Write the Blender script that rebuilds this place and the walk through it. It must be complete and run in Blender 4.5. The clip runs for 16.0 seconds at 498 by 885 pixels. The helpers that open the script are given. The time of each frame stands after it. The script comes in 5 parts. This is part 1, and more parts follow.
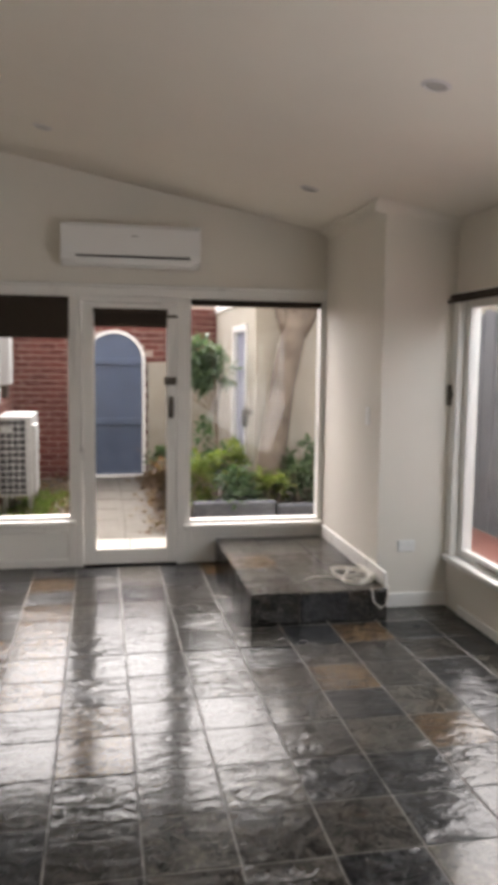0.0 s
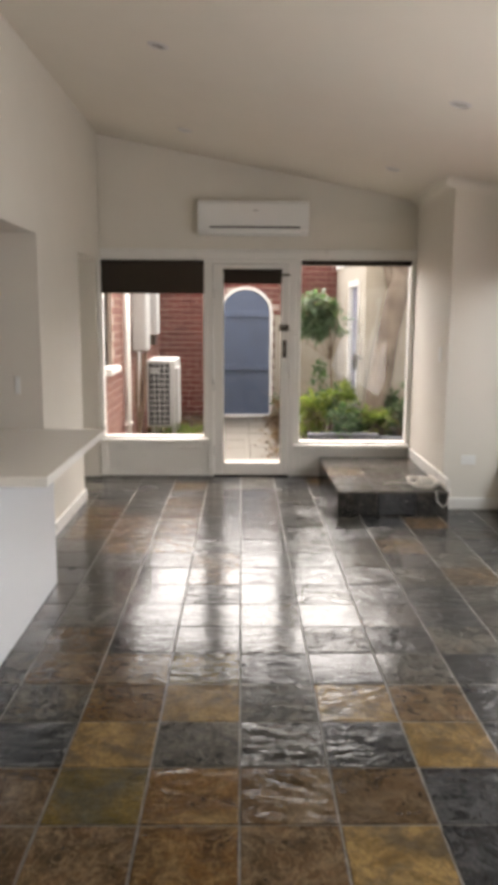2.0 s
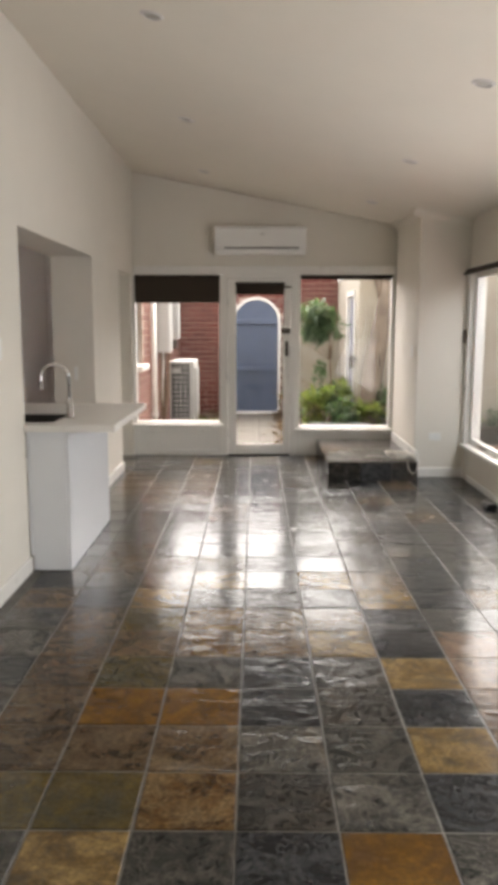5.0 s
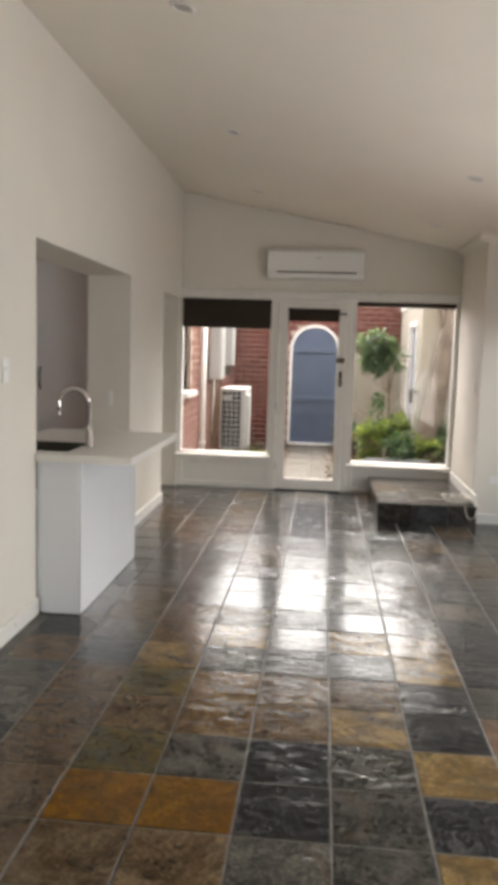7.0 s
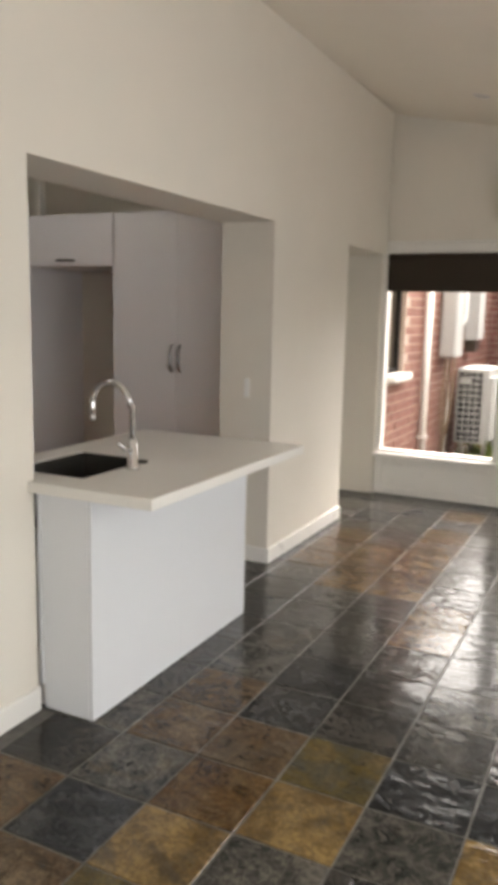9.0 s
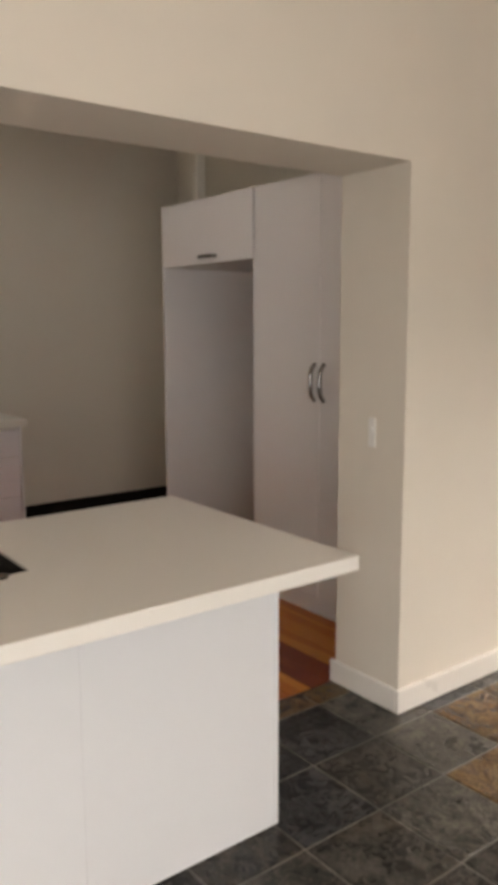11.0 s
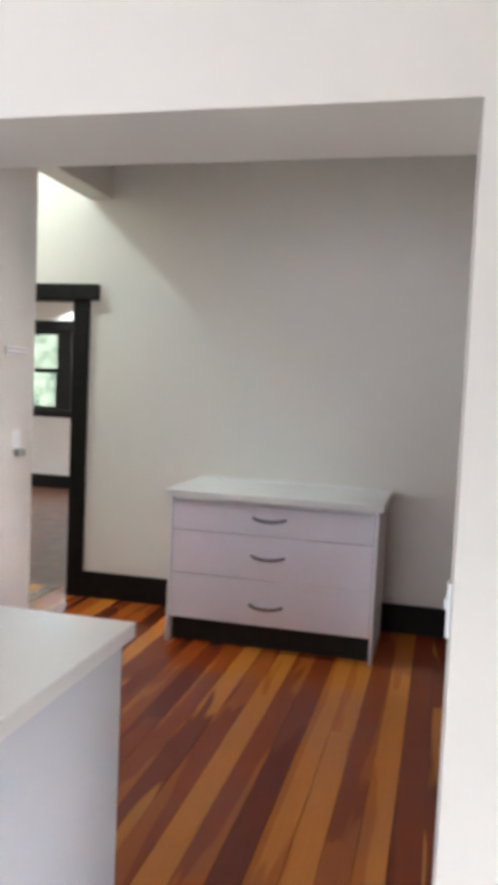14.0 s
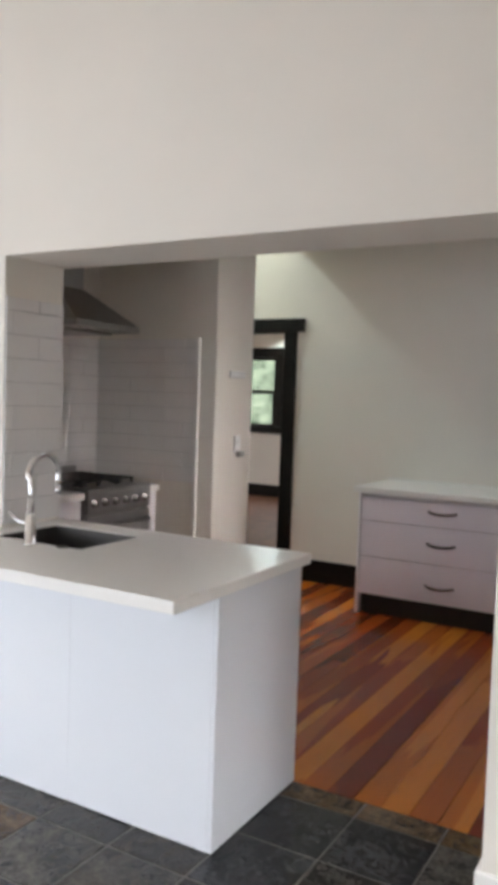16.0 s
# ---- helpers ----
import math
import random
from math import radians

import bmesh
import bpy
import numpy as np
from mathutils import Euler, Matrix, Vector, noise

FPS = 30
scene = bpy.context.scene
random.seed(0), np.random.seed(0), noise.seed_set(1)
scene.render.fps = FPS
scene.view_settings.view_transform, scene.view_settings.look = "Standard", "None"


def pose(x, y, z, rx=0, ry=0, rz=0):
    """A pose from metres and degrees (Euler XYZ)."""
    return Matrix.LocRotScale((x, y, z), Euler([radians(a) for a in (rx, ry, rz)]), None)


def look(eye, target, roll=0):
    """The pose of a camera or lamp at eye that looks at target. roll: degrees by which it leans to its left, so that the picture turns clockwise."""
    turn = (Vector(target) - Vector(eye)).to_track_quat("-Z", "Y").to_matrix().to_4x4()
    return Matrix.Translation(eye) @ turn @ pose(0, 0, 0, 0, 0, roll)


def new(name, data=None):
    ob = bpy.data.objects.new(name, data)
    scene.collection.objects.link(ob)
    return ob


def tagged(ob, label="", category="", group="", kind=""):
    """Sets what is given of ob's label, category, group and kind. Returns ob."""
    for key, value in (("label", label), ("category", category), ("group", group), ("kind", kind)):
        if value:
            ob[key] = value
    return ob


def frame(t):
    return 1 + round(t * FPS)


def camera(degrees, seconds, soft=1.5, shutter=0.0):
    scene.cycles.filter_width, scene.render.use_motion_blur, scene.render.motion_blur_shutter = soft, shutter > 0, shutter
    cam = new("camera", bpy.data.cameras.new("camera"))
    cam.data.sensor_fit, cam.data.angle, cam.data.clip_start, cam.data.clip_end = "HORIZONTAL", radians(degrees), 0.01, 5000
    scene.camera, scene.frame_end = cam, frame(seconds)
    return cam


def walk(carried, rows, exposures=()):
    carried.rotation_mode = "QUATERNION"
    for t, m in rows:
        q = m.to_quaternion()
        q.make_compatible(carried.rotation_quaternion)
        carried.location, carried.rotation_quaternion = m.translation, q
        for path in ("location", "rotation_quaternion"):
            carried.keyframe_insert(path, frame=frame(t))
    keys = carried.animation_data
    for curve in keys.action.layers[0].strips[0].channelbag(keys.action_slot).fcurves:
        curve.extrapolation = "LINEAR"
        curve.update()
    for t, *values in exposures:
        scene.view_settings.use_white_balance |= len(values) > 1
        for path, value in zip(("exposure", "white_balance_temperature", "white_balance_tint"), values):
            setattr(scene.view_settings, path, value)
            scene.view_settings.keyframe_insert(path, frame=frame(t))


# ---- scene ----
cam = camera(35.3, 16.0, soft=6.2, shutter=0.3)

PATH = [
    (0, (-0.012, 0.055, 1.574), (0.358, 2.009, 1.363), 0.7),
    (0.5, (0.003, -0.305, 1.559), (0.134, 1.678, 1.332), 0.6),
    (1, (-0.018, -0.661, 1.533), (0.037, 1.322, 1.278), 0.4),
    (1.5, (0.042, -1.016, 1.525), (0.07, 0.963, 1.234), 0.5),
    (2, (0.106, -1.366, 1.525), (0.126, 0.608, 1.202), 0.3),
    (2.5, (0.126, -1.699, 1.508), (0.162, 0.269, 1.151), 0.1),
    (3, (0.198, -2.01, 1.49), (0.229, -0.045, 1.118), 0.7),
    (3.5, (0.198, -2.285, 1.501), (0.236, -0.319, 1.134), 0.5),
    (3.7, (0.186, -2.359, 1.496), (0.209, -0.392, 1.134), 0.3),
    (5.8, (0.159, -2.975, 1.464), (0.14, -0.993, 1.201), 0.1),
    (6, (0.169, -2.935, 1.467), (0.156, -0.951, 1.208), 0.3),
    (6.5, (0.27, -2.705, 1.479), (0.218, -0.72, 1.236), 1.3),
    (7, (0.326, -2.354, 1.465), (0.145, -0.376, 1.235), 1.8),
    (7.5, (0.443, -1.935, 1.485), (0.158, 0.031, 1.248), 1.4),
    (8, (0.599, -1.472, 1.5), (0.159, 0.463, 1.245), 1.5),
    (8.5, (0.65, -0.968, 1.498), (0.026, 0.91, 1.21), 0.4),
    (9, (0.736, -0.458, 1.5), (-0.137, 1.313, 1.176), 1.3),
    (9.2, (0.75, -0.253, 1.504), (-0.236, 1.455, 1.171), 1.4),
    (11.5, (0.649, 2.021, 1.465), (-1.048, 3.041, 1.186), -0.6),
    (12, (0.514, 2.436, 1.472), (-1.317, 3.195, 1.208), -0.8),
    (12.5, (0.395, 2.824, 1.462), (-1.55, 3.226, 1.222), -0.6),
    (13, (0.256, 3.139, 1.46), (-1.729, 3.233, 1.236), 0.1),
    (13.5, (0.186, 3.431, 1.471), (-1.799, 3.263, 1.293), 0.9),
    (14, (0.277, 3.687, 1.497), (-1.66, 3.206, 1.357), 2.5),
    (14.5, (0.467, 3.803, 1.465), (-1.417, 3.143, 1.355), 2.0),
    (15, (0.721, 3.997, 1.472), (-1.095, 3.169, 1.344), 2.3),
    (15.5, (0.928, 4.166, 1.48), (-0.812, 3.189, 1.35), 2.7),
    (16, (1.13, 4.207, 1.458), (-0.602, 3.213, 1.353), 2.0),
]
walk(cam, [(t, look(eye, target, roll)) for t, eye, target, roll in PATH],
     exposures=[(0.0, -0.05, 6950, 17), (0.6, 0.08, 7100, 16), (3.5, 0.18, 7250, 16), (7.0, 0.17, 7100, 14), (9.0, 0.42, 7300, 14), (11.5, 0.62, 8150, 18),
                (12.2, 0.95, 8250, 18), (12.6, 1.26, 8050, 18), (13.0, 1.65, 6250, 17), (13.5, 1.52, 6080, 16), (14.5, 1.18, 6220, 16), (15.3, 0.91, 6350, 15), (16.0, 0.79, 6450, 15)])

# ---- world, sun, large lights ----
world = bpy.data.worlds.new("overcast_sky")
scene.world = world
world.use_nodes = True
wn, wl = world.node_tree.nodes, world.node_tree.links
sky = wn.new("ShaderNodeTexSky")
sky.sky_type = 'NISHITA'
sky.sun_disc = False
sky.sun_elevation, sky.sun_rotation = radians(57), radians(8)
sky.dust_density = 4.0
cloud = wn.new("ShaderNodeHueSaturation")     # thin overcast: pale and bright
cloud.inputs["Saturation"].default_value, cloud.inputs["Value"].default_value = 0.20, 8.1
wl.new(sky.outputs[0], cloud.inputs["Color"])
wl.new(cloud.outputs[0], wn["Background"].inputs[0])
wn["Background"].inputs[1].default_value = 0.15

sun = new("sun", bpy.data.lights.new("sun", 'SUN'))
sun.data.energy, sun.data.angle, sun.data.color = 0.5, radians(60), (1.0, 0.97, 0.93)
sun.matrix_basis = look((0, 0, 0), (-0.10, -0.61, -0.79))


def area_lamp(name, eye, target, width, height, watts, color):
    lamp = new(name, bpy.data.lights.new(name, 'AREA'))
    lamp.data.shape, lamp.data.size, lamp.data.size_y = 'RECTANGLE', width, height
    lamp.data.energy, lamp.data.color = watts, color
    lamp.matrix_basis = look(eye, target)
    return lamp


# lamps added to stand in for sky light: side window of the living room, front windows, skylight of the passage, far
# room's window
area_lamp("window_light_side", (2.215, 0.05, 1.15), (1.2, 0.05, 1.55), 5.7, 1.5, 76, (0.87, 0.945, 1.0))
area_lamp("window_light_sky", (2.95, 0.2, 2.95), (0.2, 0.2, 0.8), 7.5, 1.1, 112, (0.70, 0.88, 1.0))
area_lamp("window_light_front", (0.25, 6.88, 3.0), (0.25, 4.8, 0.9), 2.8, 0.8, 20, (0.95, 0.97, 1.0))
# unseen lamp in the shaft beside the opening, aimed for the slanting light edge
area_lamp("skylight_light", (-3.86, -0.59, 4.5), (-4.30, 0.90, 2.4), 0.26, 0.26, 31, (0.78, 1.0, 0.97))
# unseen lamp hung inside the far room, above its window
area_lamp("window_light_far", (-9.35, -1.1, 2.6), (-7.5, -0.6, 0.6), 0.7, 0.5, 16, (0.80, 1.0, 0.95))


# ---- materials ----
class Mat:
    """A node material in the making, with short calls for the nodes used here."""

    def __init__(self, name, rough=0.5, metal=0.0):
        self.m = bpy.data.materials.new(name)
        self.m.use_nodes = True
        self.n, self.l = self.m.node_tree.nodes, self.m.node_tree.links
        self.b = self.n["Principled BSDF"]
        self.b.inputs["Roughness"].default_value = rough
        self.b.inputs["Metallic"].default_value = metal
        self.pos = self.n.new("ShaderNodeNewGeometry").outputs["Position"]

    def noise(self, scale, detail=4.0, rough=0.55, at=None, distort=0.0):
        k = self.n.new("ShaderNodeTexNoise")
        k.inputs["Scale"].default_value, k.inputs["Detail"].default_value = scale, detail
        k.inputs["Roughness"].default_value, k.inputs["Distortion"].default_value = rough, distort
        self.l.new(at or self.pos, k.inputs["Vector"])
        return k.outputs["Fac"]

    def mapping(self, scale, shift=None):
        k = self.n.new("ShaderNodeMapping")
        k.inputs["Scale"].default_value = scale
        self.l.new(self.pos, k.inputs["Vector"])
        if shift is not None:
            self.l.new(shift, k.inputs["Location"])
        return k.outputs[0]

    def ramp(self, fac, *stops):
        k = self.n.new("ShaderNodeValToRGB")
        while len(k.color_ramp.elements) < len(stops):
            k.color_ramp.elements.new(0.5)
        for e, (p, c) in zip(k.color_ramp.elements, stops):
            e.position = p
            e.color = (*c, 1) if hasattr(c, "__len__") else (c, c, c, 1)
        self.l.new(fac, k.inputs[0])
        return k.outputs[0]

    def mix(self, fac, a, b, blend='MIX'):
        k = self.n.new("ShaderNodeMix")
        k.data_type, k.blend_type = 'RGBA', blend
        for sock, v in ((k.inputs[0], fac), (k.inputs[6], a), (k.inputs[7], b)):
            if hasattr(v, "is_linked"):
                self.l.new(v, sock)
            elif hasattr(v, "__len__"):
                sock.default_value = (*v, 1)
            else:
                sock.default_value = v
        return k.outputs[2]

    def random(self):
        return self.n.new("ShaderNodeObjectInfo").outputs["Random"]

    def math(self, op, a, b):
        k = self.n.new("ShaderNodeMath")
        k.operation = op
        for sock, v in ((k.inputs[0], a), (k.inputs[1], b)):
            if hasattr(v, "is_linked"):
                self.l.new(v, sock)
            else:
                sock.default_value = v
        return k.outputs[0]

    def color(self, c):
        self.l.new(c, self.b.inputs["Base Color"])
        return self

    def rough(self, c):
        self.l.new(c, self.b.inputs["Roughness"])
        return self

    def bump(self, h, strength, dist=0.01):
        k = self.n.new("ShaderNodeBump")
        k.inputs["Strength"].default_value, k.inputs["Distance"].default_value = strength, dist
        self.l.new(h, k.inputs["Height"])
        self.l.new(k.outputs[0], self.b.inputs["Normal"])
        return self


def paint(name, c, rough=0.6, bump=0.08, spread=0.05, scale=2.0):
    k = Mat(name, rough)
    lo = tuple(v * (1 - spread) for v in c)
    hi = tuple(min(0.9, v * (1 + spread * 0.6)) for v in c)
    k.color(k.mix(k.noise(scale, 5), lo, hi))
    r = k.noise(9, 3)
    k.rough(k.ramp(r, (0.3, max(0.03, rough - 0.06)), (0.7, min(1.0, rough + 0.06))))
    k.bump(k.noise(140, 2), bump, 0.002)
    return k.m


def metal(name, c, rough, brushed=False):
    k = Mat(name, rough, 1.0)
    k.color(k.mix(k.noise(25), tuple(v * 0.88 for v in c), c))
    if brushed:
        k.bump(k.noise(60, 2, at=k.mapping((1, 1, 30))), 0.06, 0.001)
    return k.m


def slate(name, c1, c2, c3, stain=0.35, seal=0.16):
    """Cleft slate with a wet-look sealer: cloudy colour, veins and rippled relief."""
    k = Mat(name, seal)
    rnd = k.random()
    at = k.mapping((1, 1, 1), k.math('MULTIPLY', rnd, 37.0))
    cloud = k.noise(4.6, 7, 0.66, at, 1.6)
    vein = k.noise(7, 8, 0.7, at, 0.7)
    patch = k.noise(3.4, 5, 0.6, at, 0.9)
    base = k.mix(k.ramp(cloud, (0.43, 0.0), (0.57, 1.0)), c1, c2)
    base = k.mix(k.ramp(vein, (0.47, 0.0), (0.63, 0.85)), base, c3)
    base = k.mix(k.ramp(patch, (0.55, 0.0), (0.68, stain)), base, (0.21, 0.135, 0.06))
    base = k.mix(k.ramp(k.noise(60, 5, 0.65, at), (0.4, 0.5), (0.6, 0.0)), base, tuple(v * 0.2 for v in c1))
    swirl = k.noise(8, 5, 0.55, at, 2.6)          # thin pale mineral lines
    base = k.mix(k.ramp(swirl, (0.47, 0.0), (0.50, 0.42), (0.53, 0.0)), base, tuple(min(0.3, v * 1.5) for v in c3))
    base = k.mix(k.math('MULTIPLY', rnd, 0.4), base, tuple(v * 0.5 for v in c1))
    k.color(base)
    k.rough(k.ramp(k.noise(5, 5, 0.6, at), (0.3, seal), (0.75, seal + 0.16)))
    wave = k.noise(5.5, 3, 0.5, k.mapping((1.0, 2.2, 1), k.math('MULTIPLY', rnd, 21.0)), 1.5)
    fine = k.noise(38, 4, 0.6, at, 0.8)
    k.bump(k.mix(0.18, wave, fine), 0.35, 0.02)
    cleft = k.math('POWER', k.math('FRACT', k.math('MULTIPLY', rnd, 7.31), 0.0), 2.2)
    soft = k.n.new("ShaderNodeBump")
    soft.inputs["Strength"].default_value, soft.inputs["Distance"].default_value = 0.20, 0.02
    k.l.new(k.mix(0.07, wave, fine), soft.inputs["Height"])
    k.l.new(k.math('ADD', k.math('MULTIPLY', cleft, 0.45), 0.07), soft.inputs["Strength"])
    k.b.inputs["Coat Weight"].default_value = 0.62
    k.b.inputs["Coat Roughness"].default_value = 0.13
    k.b.inputs["Coat IOR"].default_value = 1.5
    k.b.inputs["Specular IOR Level"].default_value = 0.03
    k.l.new(soft.outputs[0], k.b.inputs["Coat Normal"])
    return k.m


SLATE = {
    "k": slate("slate_black", (0.00674, 0.00727, 0.009), (0.0135, 0.014, 0.0157), (0.066, 0.067, 0.068), 0.0),
    "d": slate("slate_charcoal", (0.0135, 0.0124, 0.0112), (0.0292, 0.0264, 0.0241), (0.0958, 0.0871, 0.0756), 0.12),
    "g": slate("slate_grey", (0.0236, 0.0236, 0.0213), (0.0517, 0.0483, 0.0415), (0.135, 0.121, 0.101), 0.22),
    "n": slate("slate_brown", (0.045, 0.026, 0.012), (0.10, 0.056, 0.026), (0.17, 0.12, 0.07), 0.32),
    "t": slate("slate_gold", (0.1418, 0.08471, 0.02873), (0.2943, 0.1918, 0.07582), (0.05211, 0.04458, 0.03337), 0.3),
    "o": slate("slate_ochre", (0.1276, 0.05537, 0.004547), (0.1998, 0.0936, 0.01059), (0.07114, 0.03213, 0.009094), 0.0),
    "b": slate("slate_rust_brown", (0.05103, 0.02286, 0.007776), (0.1191, 0.05715, 0.01555), (0.2066, 0.1372, 0.06318), 0.1),
    "m": slate("slate_olive", (0.06156, 0.04458, 0.01361), (0.1227, 0.08204, 0.02052), (0.05211, 0.05169, 0.03942), 0.4),
    "p": slate("slate_pink", (0.133, 0.0772, 0.0463), (0.203, 0.13, 0.0842), (0.0632, 0.0506, 0.0386), 0.2),
}


def timber(name, dark, light, split):
    """Old hard pine boards: heartwood and pale sapwood with a wandering edge, under satin varnish."""
    k = Mat(name, 0.2)
    shift = k.math('MULTIPLY', k.random(), 53.0)
    grain = k.noise(16, 5, 0.6, k.mapping((0.35, 9, 9), shift), 0.6)
    broad = k.noise(4.2, 3, 0.55, k.mapping((0.12, 1.1, 1), shift), 0.35)
    base = k.mix(k.ramp(broad, (split - 0.012, 0.0), (split + 0.012, 1.0)), dark, light)
    base = k.mix(k.ramp(grain, (0.40, 0.12), (0.58, 0.0)), base, tuple(v * 0.7 for v in dark))
    knot = k.noise(9, 2, 0.4, k.mapping((0.5, 3, 1), shift))
    base = k.mix(k.ramp(knot, (0.76, 0.0), (0.86, 0.5)), base, (0.035, 0.012, 0.006))
    k.color(base)
    k.rough(k.ramp(k.noise(6, 4), (0.3, 0.14), (0.7, 0.26)))
    k.b.inputs["Specular IOR Level"].default_value = 0.28
    k.bump(k.mix(0.5, grain, k.noise(2.2, 2)), 0.04, 0.01)
    return k.m


BOARD = {
    "r": timber("board_heartwood", (0.155, 0.024, 0.006), (0.215, 0.038, 0.0085), 0.5),
    "u": timber("board_russet", (0.25, 0.050, 0.009), (0.34, 0.086, 0.014), 0.52),
    "s": timber("board_mixed", (0.185, 0.032, 0.007), (0.48, 0.160, 0.022), 0.50),
    "h": timber("board_sapwood", (0.40, 0.115, 0.014), (0.52, 0.175, 0.023), 0.46),
}


def brick_material(name, c1, c2, c3):
    k = Mat(name, 0.85)
    rnd = k.random()
    base = k.mix(k.ramp(rnd, (0.1, 0.0), (0.9, 1.0)), c1, c2)
    base = k.mix(k.ramp(k.noise(28, 5), (0.5, 0.0), (0.75, 0.55)), base, c3)
    k.color(base)
    k.bump(k.noise(90, 4), 0.35, 0.006)
    return k.m


def leaf_material(name, c1, c2, c3):
    k = Mat(name, 0.42)
    island = k.n.new("ShaderNodeNewGeometry").outputs["Random Per Island"]
    tint = k.mix(k.noise(30), k.ramp(island, (0.0, c1), (0.5, c2), (1.0, c3)), c1)
    k.color(tint)
    thin, both = k.n.new("ShaderNodeBsdfTranslucent"), k.n.new("ShaderNodeMixShader")
    both.inputs[0].default_value = 0.45
    k.l.new(k.mix(1.0, tint, (1.5, 1.6, 1.0), 'MULTIPLY'), thin.inputs[0])
    k.l.new(k.b.outputs[0], both.inputs[1])
    k.l.new(thin.outputs[0], both.inputs[2])
    k.l.new(both.outputs[0], k.n["Material Output"].inputs[0])
    return k.m


def speckle(name, c1, c2, scale, rough, bump=0.3, dist=0.01):
    k = Mat(name, rough)
    k.color(k.mix(k.ramp(k.noise(scale, 8, 0.65), (0.35, 0.0), (0.65, 1.0)), c1, c2))
    k.bump(k.noise(scale * 4, 5), bump, dist)
    return k.m


def lacquer(name, c, rough):
    k = Mat(name, rough)
    k.color(k.mix(k.noise(1.3, 2), tuple(v * 0.985 for v in c), c))
    k.bump(k.noise(260, 2), 0.015, 0.001)
    return k.m


WALL = paint("wall_paint_warm_white", (0.73, 0.69, 0.62), 0.62)
CEIL = paint("ceiling_paint", (0.75, 0.70, 0.62), 0.75)
TRIM = paint("trim_gloss_white", (0.78, 0.765, 0.73), 0.32, 0.04)
CAB = lacquer("cabinet_white", (0.80, 0.785, 0.80), 0.27)
# cabinet white, darkened in its colour to offset the side window's glare
FRONT = lacquer("cabinet_white_dimmed", (0.70, 0.72, 0.75), 0.27)
# chrome of the pulls, with its dark reflections put into the colour
DIM_CHROME = metal("darkened_chrome", (0.30, 0.29, 0.29), 0.10)
GLOSS = lacquer("drawer_gloss_lilac_white", (0.78, 0.745, 0.79), 0.10)
STONE = speckle("benchtop_stone", (0.715, 0.70, 0.665), (0.74, 0.725, 0.69), 220, 0.28, 0.01)
CARCASS = paint("carcass_grey_white", (0.62, 0.59, 0.575), 0.5)
PLASTIC = paint("white_plastic", (0.80, 0.80, 0.78), 0.35, 0.01, 0.02)
# white enamel, darkened in its colour to offset the strong outdoor light
DIM_ENAMEL = paint("dimmed_white_enamel", (0.38, 0.38, 0.365), 0.5, 0.02, 0.10)
TILEW = paint("glazed_tile_white", (0.74, 0.72, 0.70), 0.16, 0.02, 0.03)
GROUTW = paint("grout_pale", (0.40, 0.385, 0.365), 0.85)
GROUT = speckle("floor_grout", (0.035, 0.031, 0.026), (0.12, 0.108, 0.092), 9, 0.4)
DARKWOOD = speckle("dark_stained_wood", (0.004, 0.003, 0.0025), (0.010, 0.007, 0.005), 20, 0.55, 0.1)
DARKWOOD.node_tree.nodes["Principled BSDF"].inputs["Specular IOR Level"].default_value = 0.2
# near-black colour that stands for the shade in recesses and behind glass
SHADOW = paint("recess_shade_board", (0.012, 0.010, 0.009), 0.75)
BLIND = speckle("brown_blind_fabric", (0.026, 0.017, 0.010), (0.038, 0.026, 0.016), 300, 0.85, 0.2, 0.002)
CHROME = metal("chrome", (0.82, 0.82, 0.83), 0.09)
STEEL = metal("stainless_steel", (0.40, 0.39, 0.38), 0.30, True)
SINKST = metal("sink_steel", (0.22, 0.21, 0.20), 0.34, True)
BLACK = paint("black_enamel", (0.012, 0.012, 0.013), 0.35)
BRONZE = metal("dark_bronze", (0.10, 0.085, 0.07), 0.42)
GREYMETAL = metal("worn_grey_metal", (0.42, 0.41, 0.39), 0.4)
LAMPGLASS = paint("downlight_lens", (0.42, 0.40, 0.37), 0.3)
CABLE = paint("cream_cable", (0.66, 0.63, 0.56), 0.5)
BRICK = brick_material("red_brick", (0.102, 0.023, 0.0173), (0.153, 0.0434, 0.0317), (0.0664, 0.0179, 0.0143))
BRICKP = brick_material("pink_brick", (0.153, 0.0511, 0.0348), (0.204, 0.089, 0.0638), (0.113, 0.0358, 0.0255))
MORTAR = speckle("brick_mortar", (0.342, 0.251, 0.206), (0.479, 0.387, 0.33), 40, 0.95)
RENDER = speckle("cream_render", (0.33, 0.29, 0.23), (0.39, 0.355, 0.295), 3, 0.9, 0.25)
BLUEGATE = speckle("blue_grey_paint", (0.0646, 0.0897, 0.144), (0.0912, 0.122, 0.19), 4, 0.55, 0.08)
LILACDOOR = speckle("lilac_grey_paint", (0.167, 0.175, 0.243), (0.213, 0.22, 0.289), 4, 0.5, 0.08)
FENCE = speckle("weathered_paling", (0.076, 0.0798, 0.0912), (0.144, 0.148, 0.16), 9, 0.9)
EARTH = speckle("garden_earth", (0.0313, 0.0228, 0.016), (0.0741, 0.057, 0.0399), 8, 0.95, 0.6)
PATH_STONE = speckle("sandy_paving", (0.0718, 0.0629, 0.052), (0.112, 0.101, 0.0863), 5, 0.9, 0.4)
STEPSTONE = speckle("pale_threshold_stone", (0.249, 0.23, 0.201), (0.297, 0.278, 0.249), 7, 0.8)
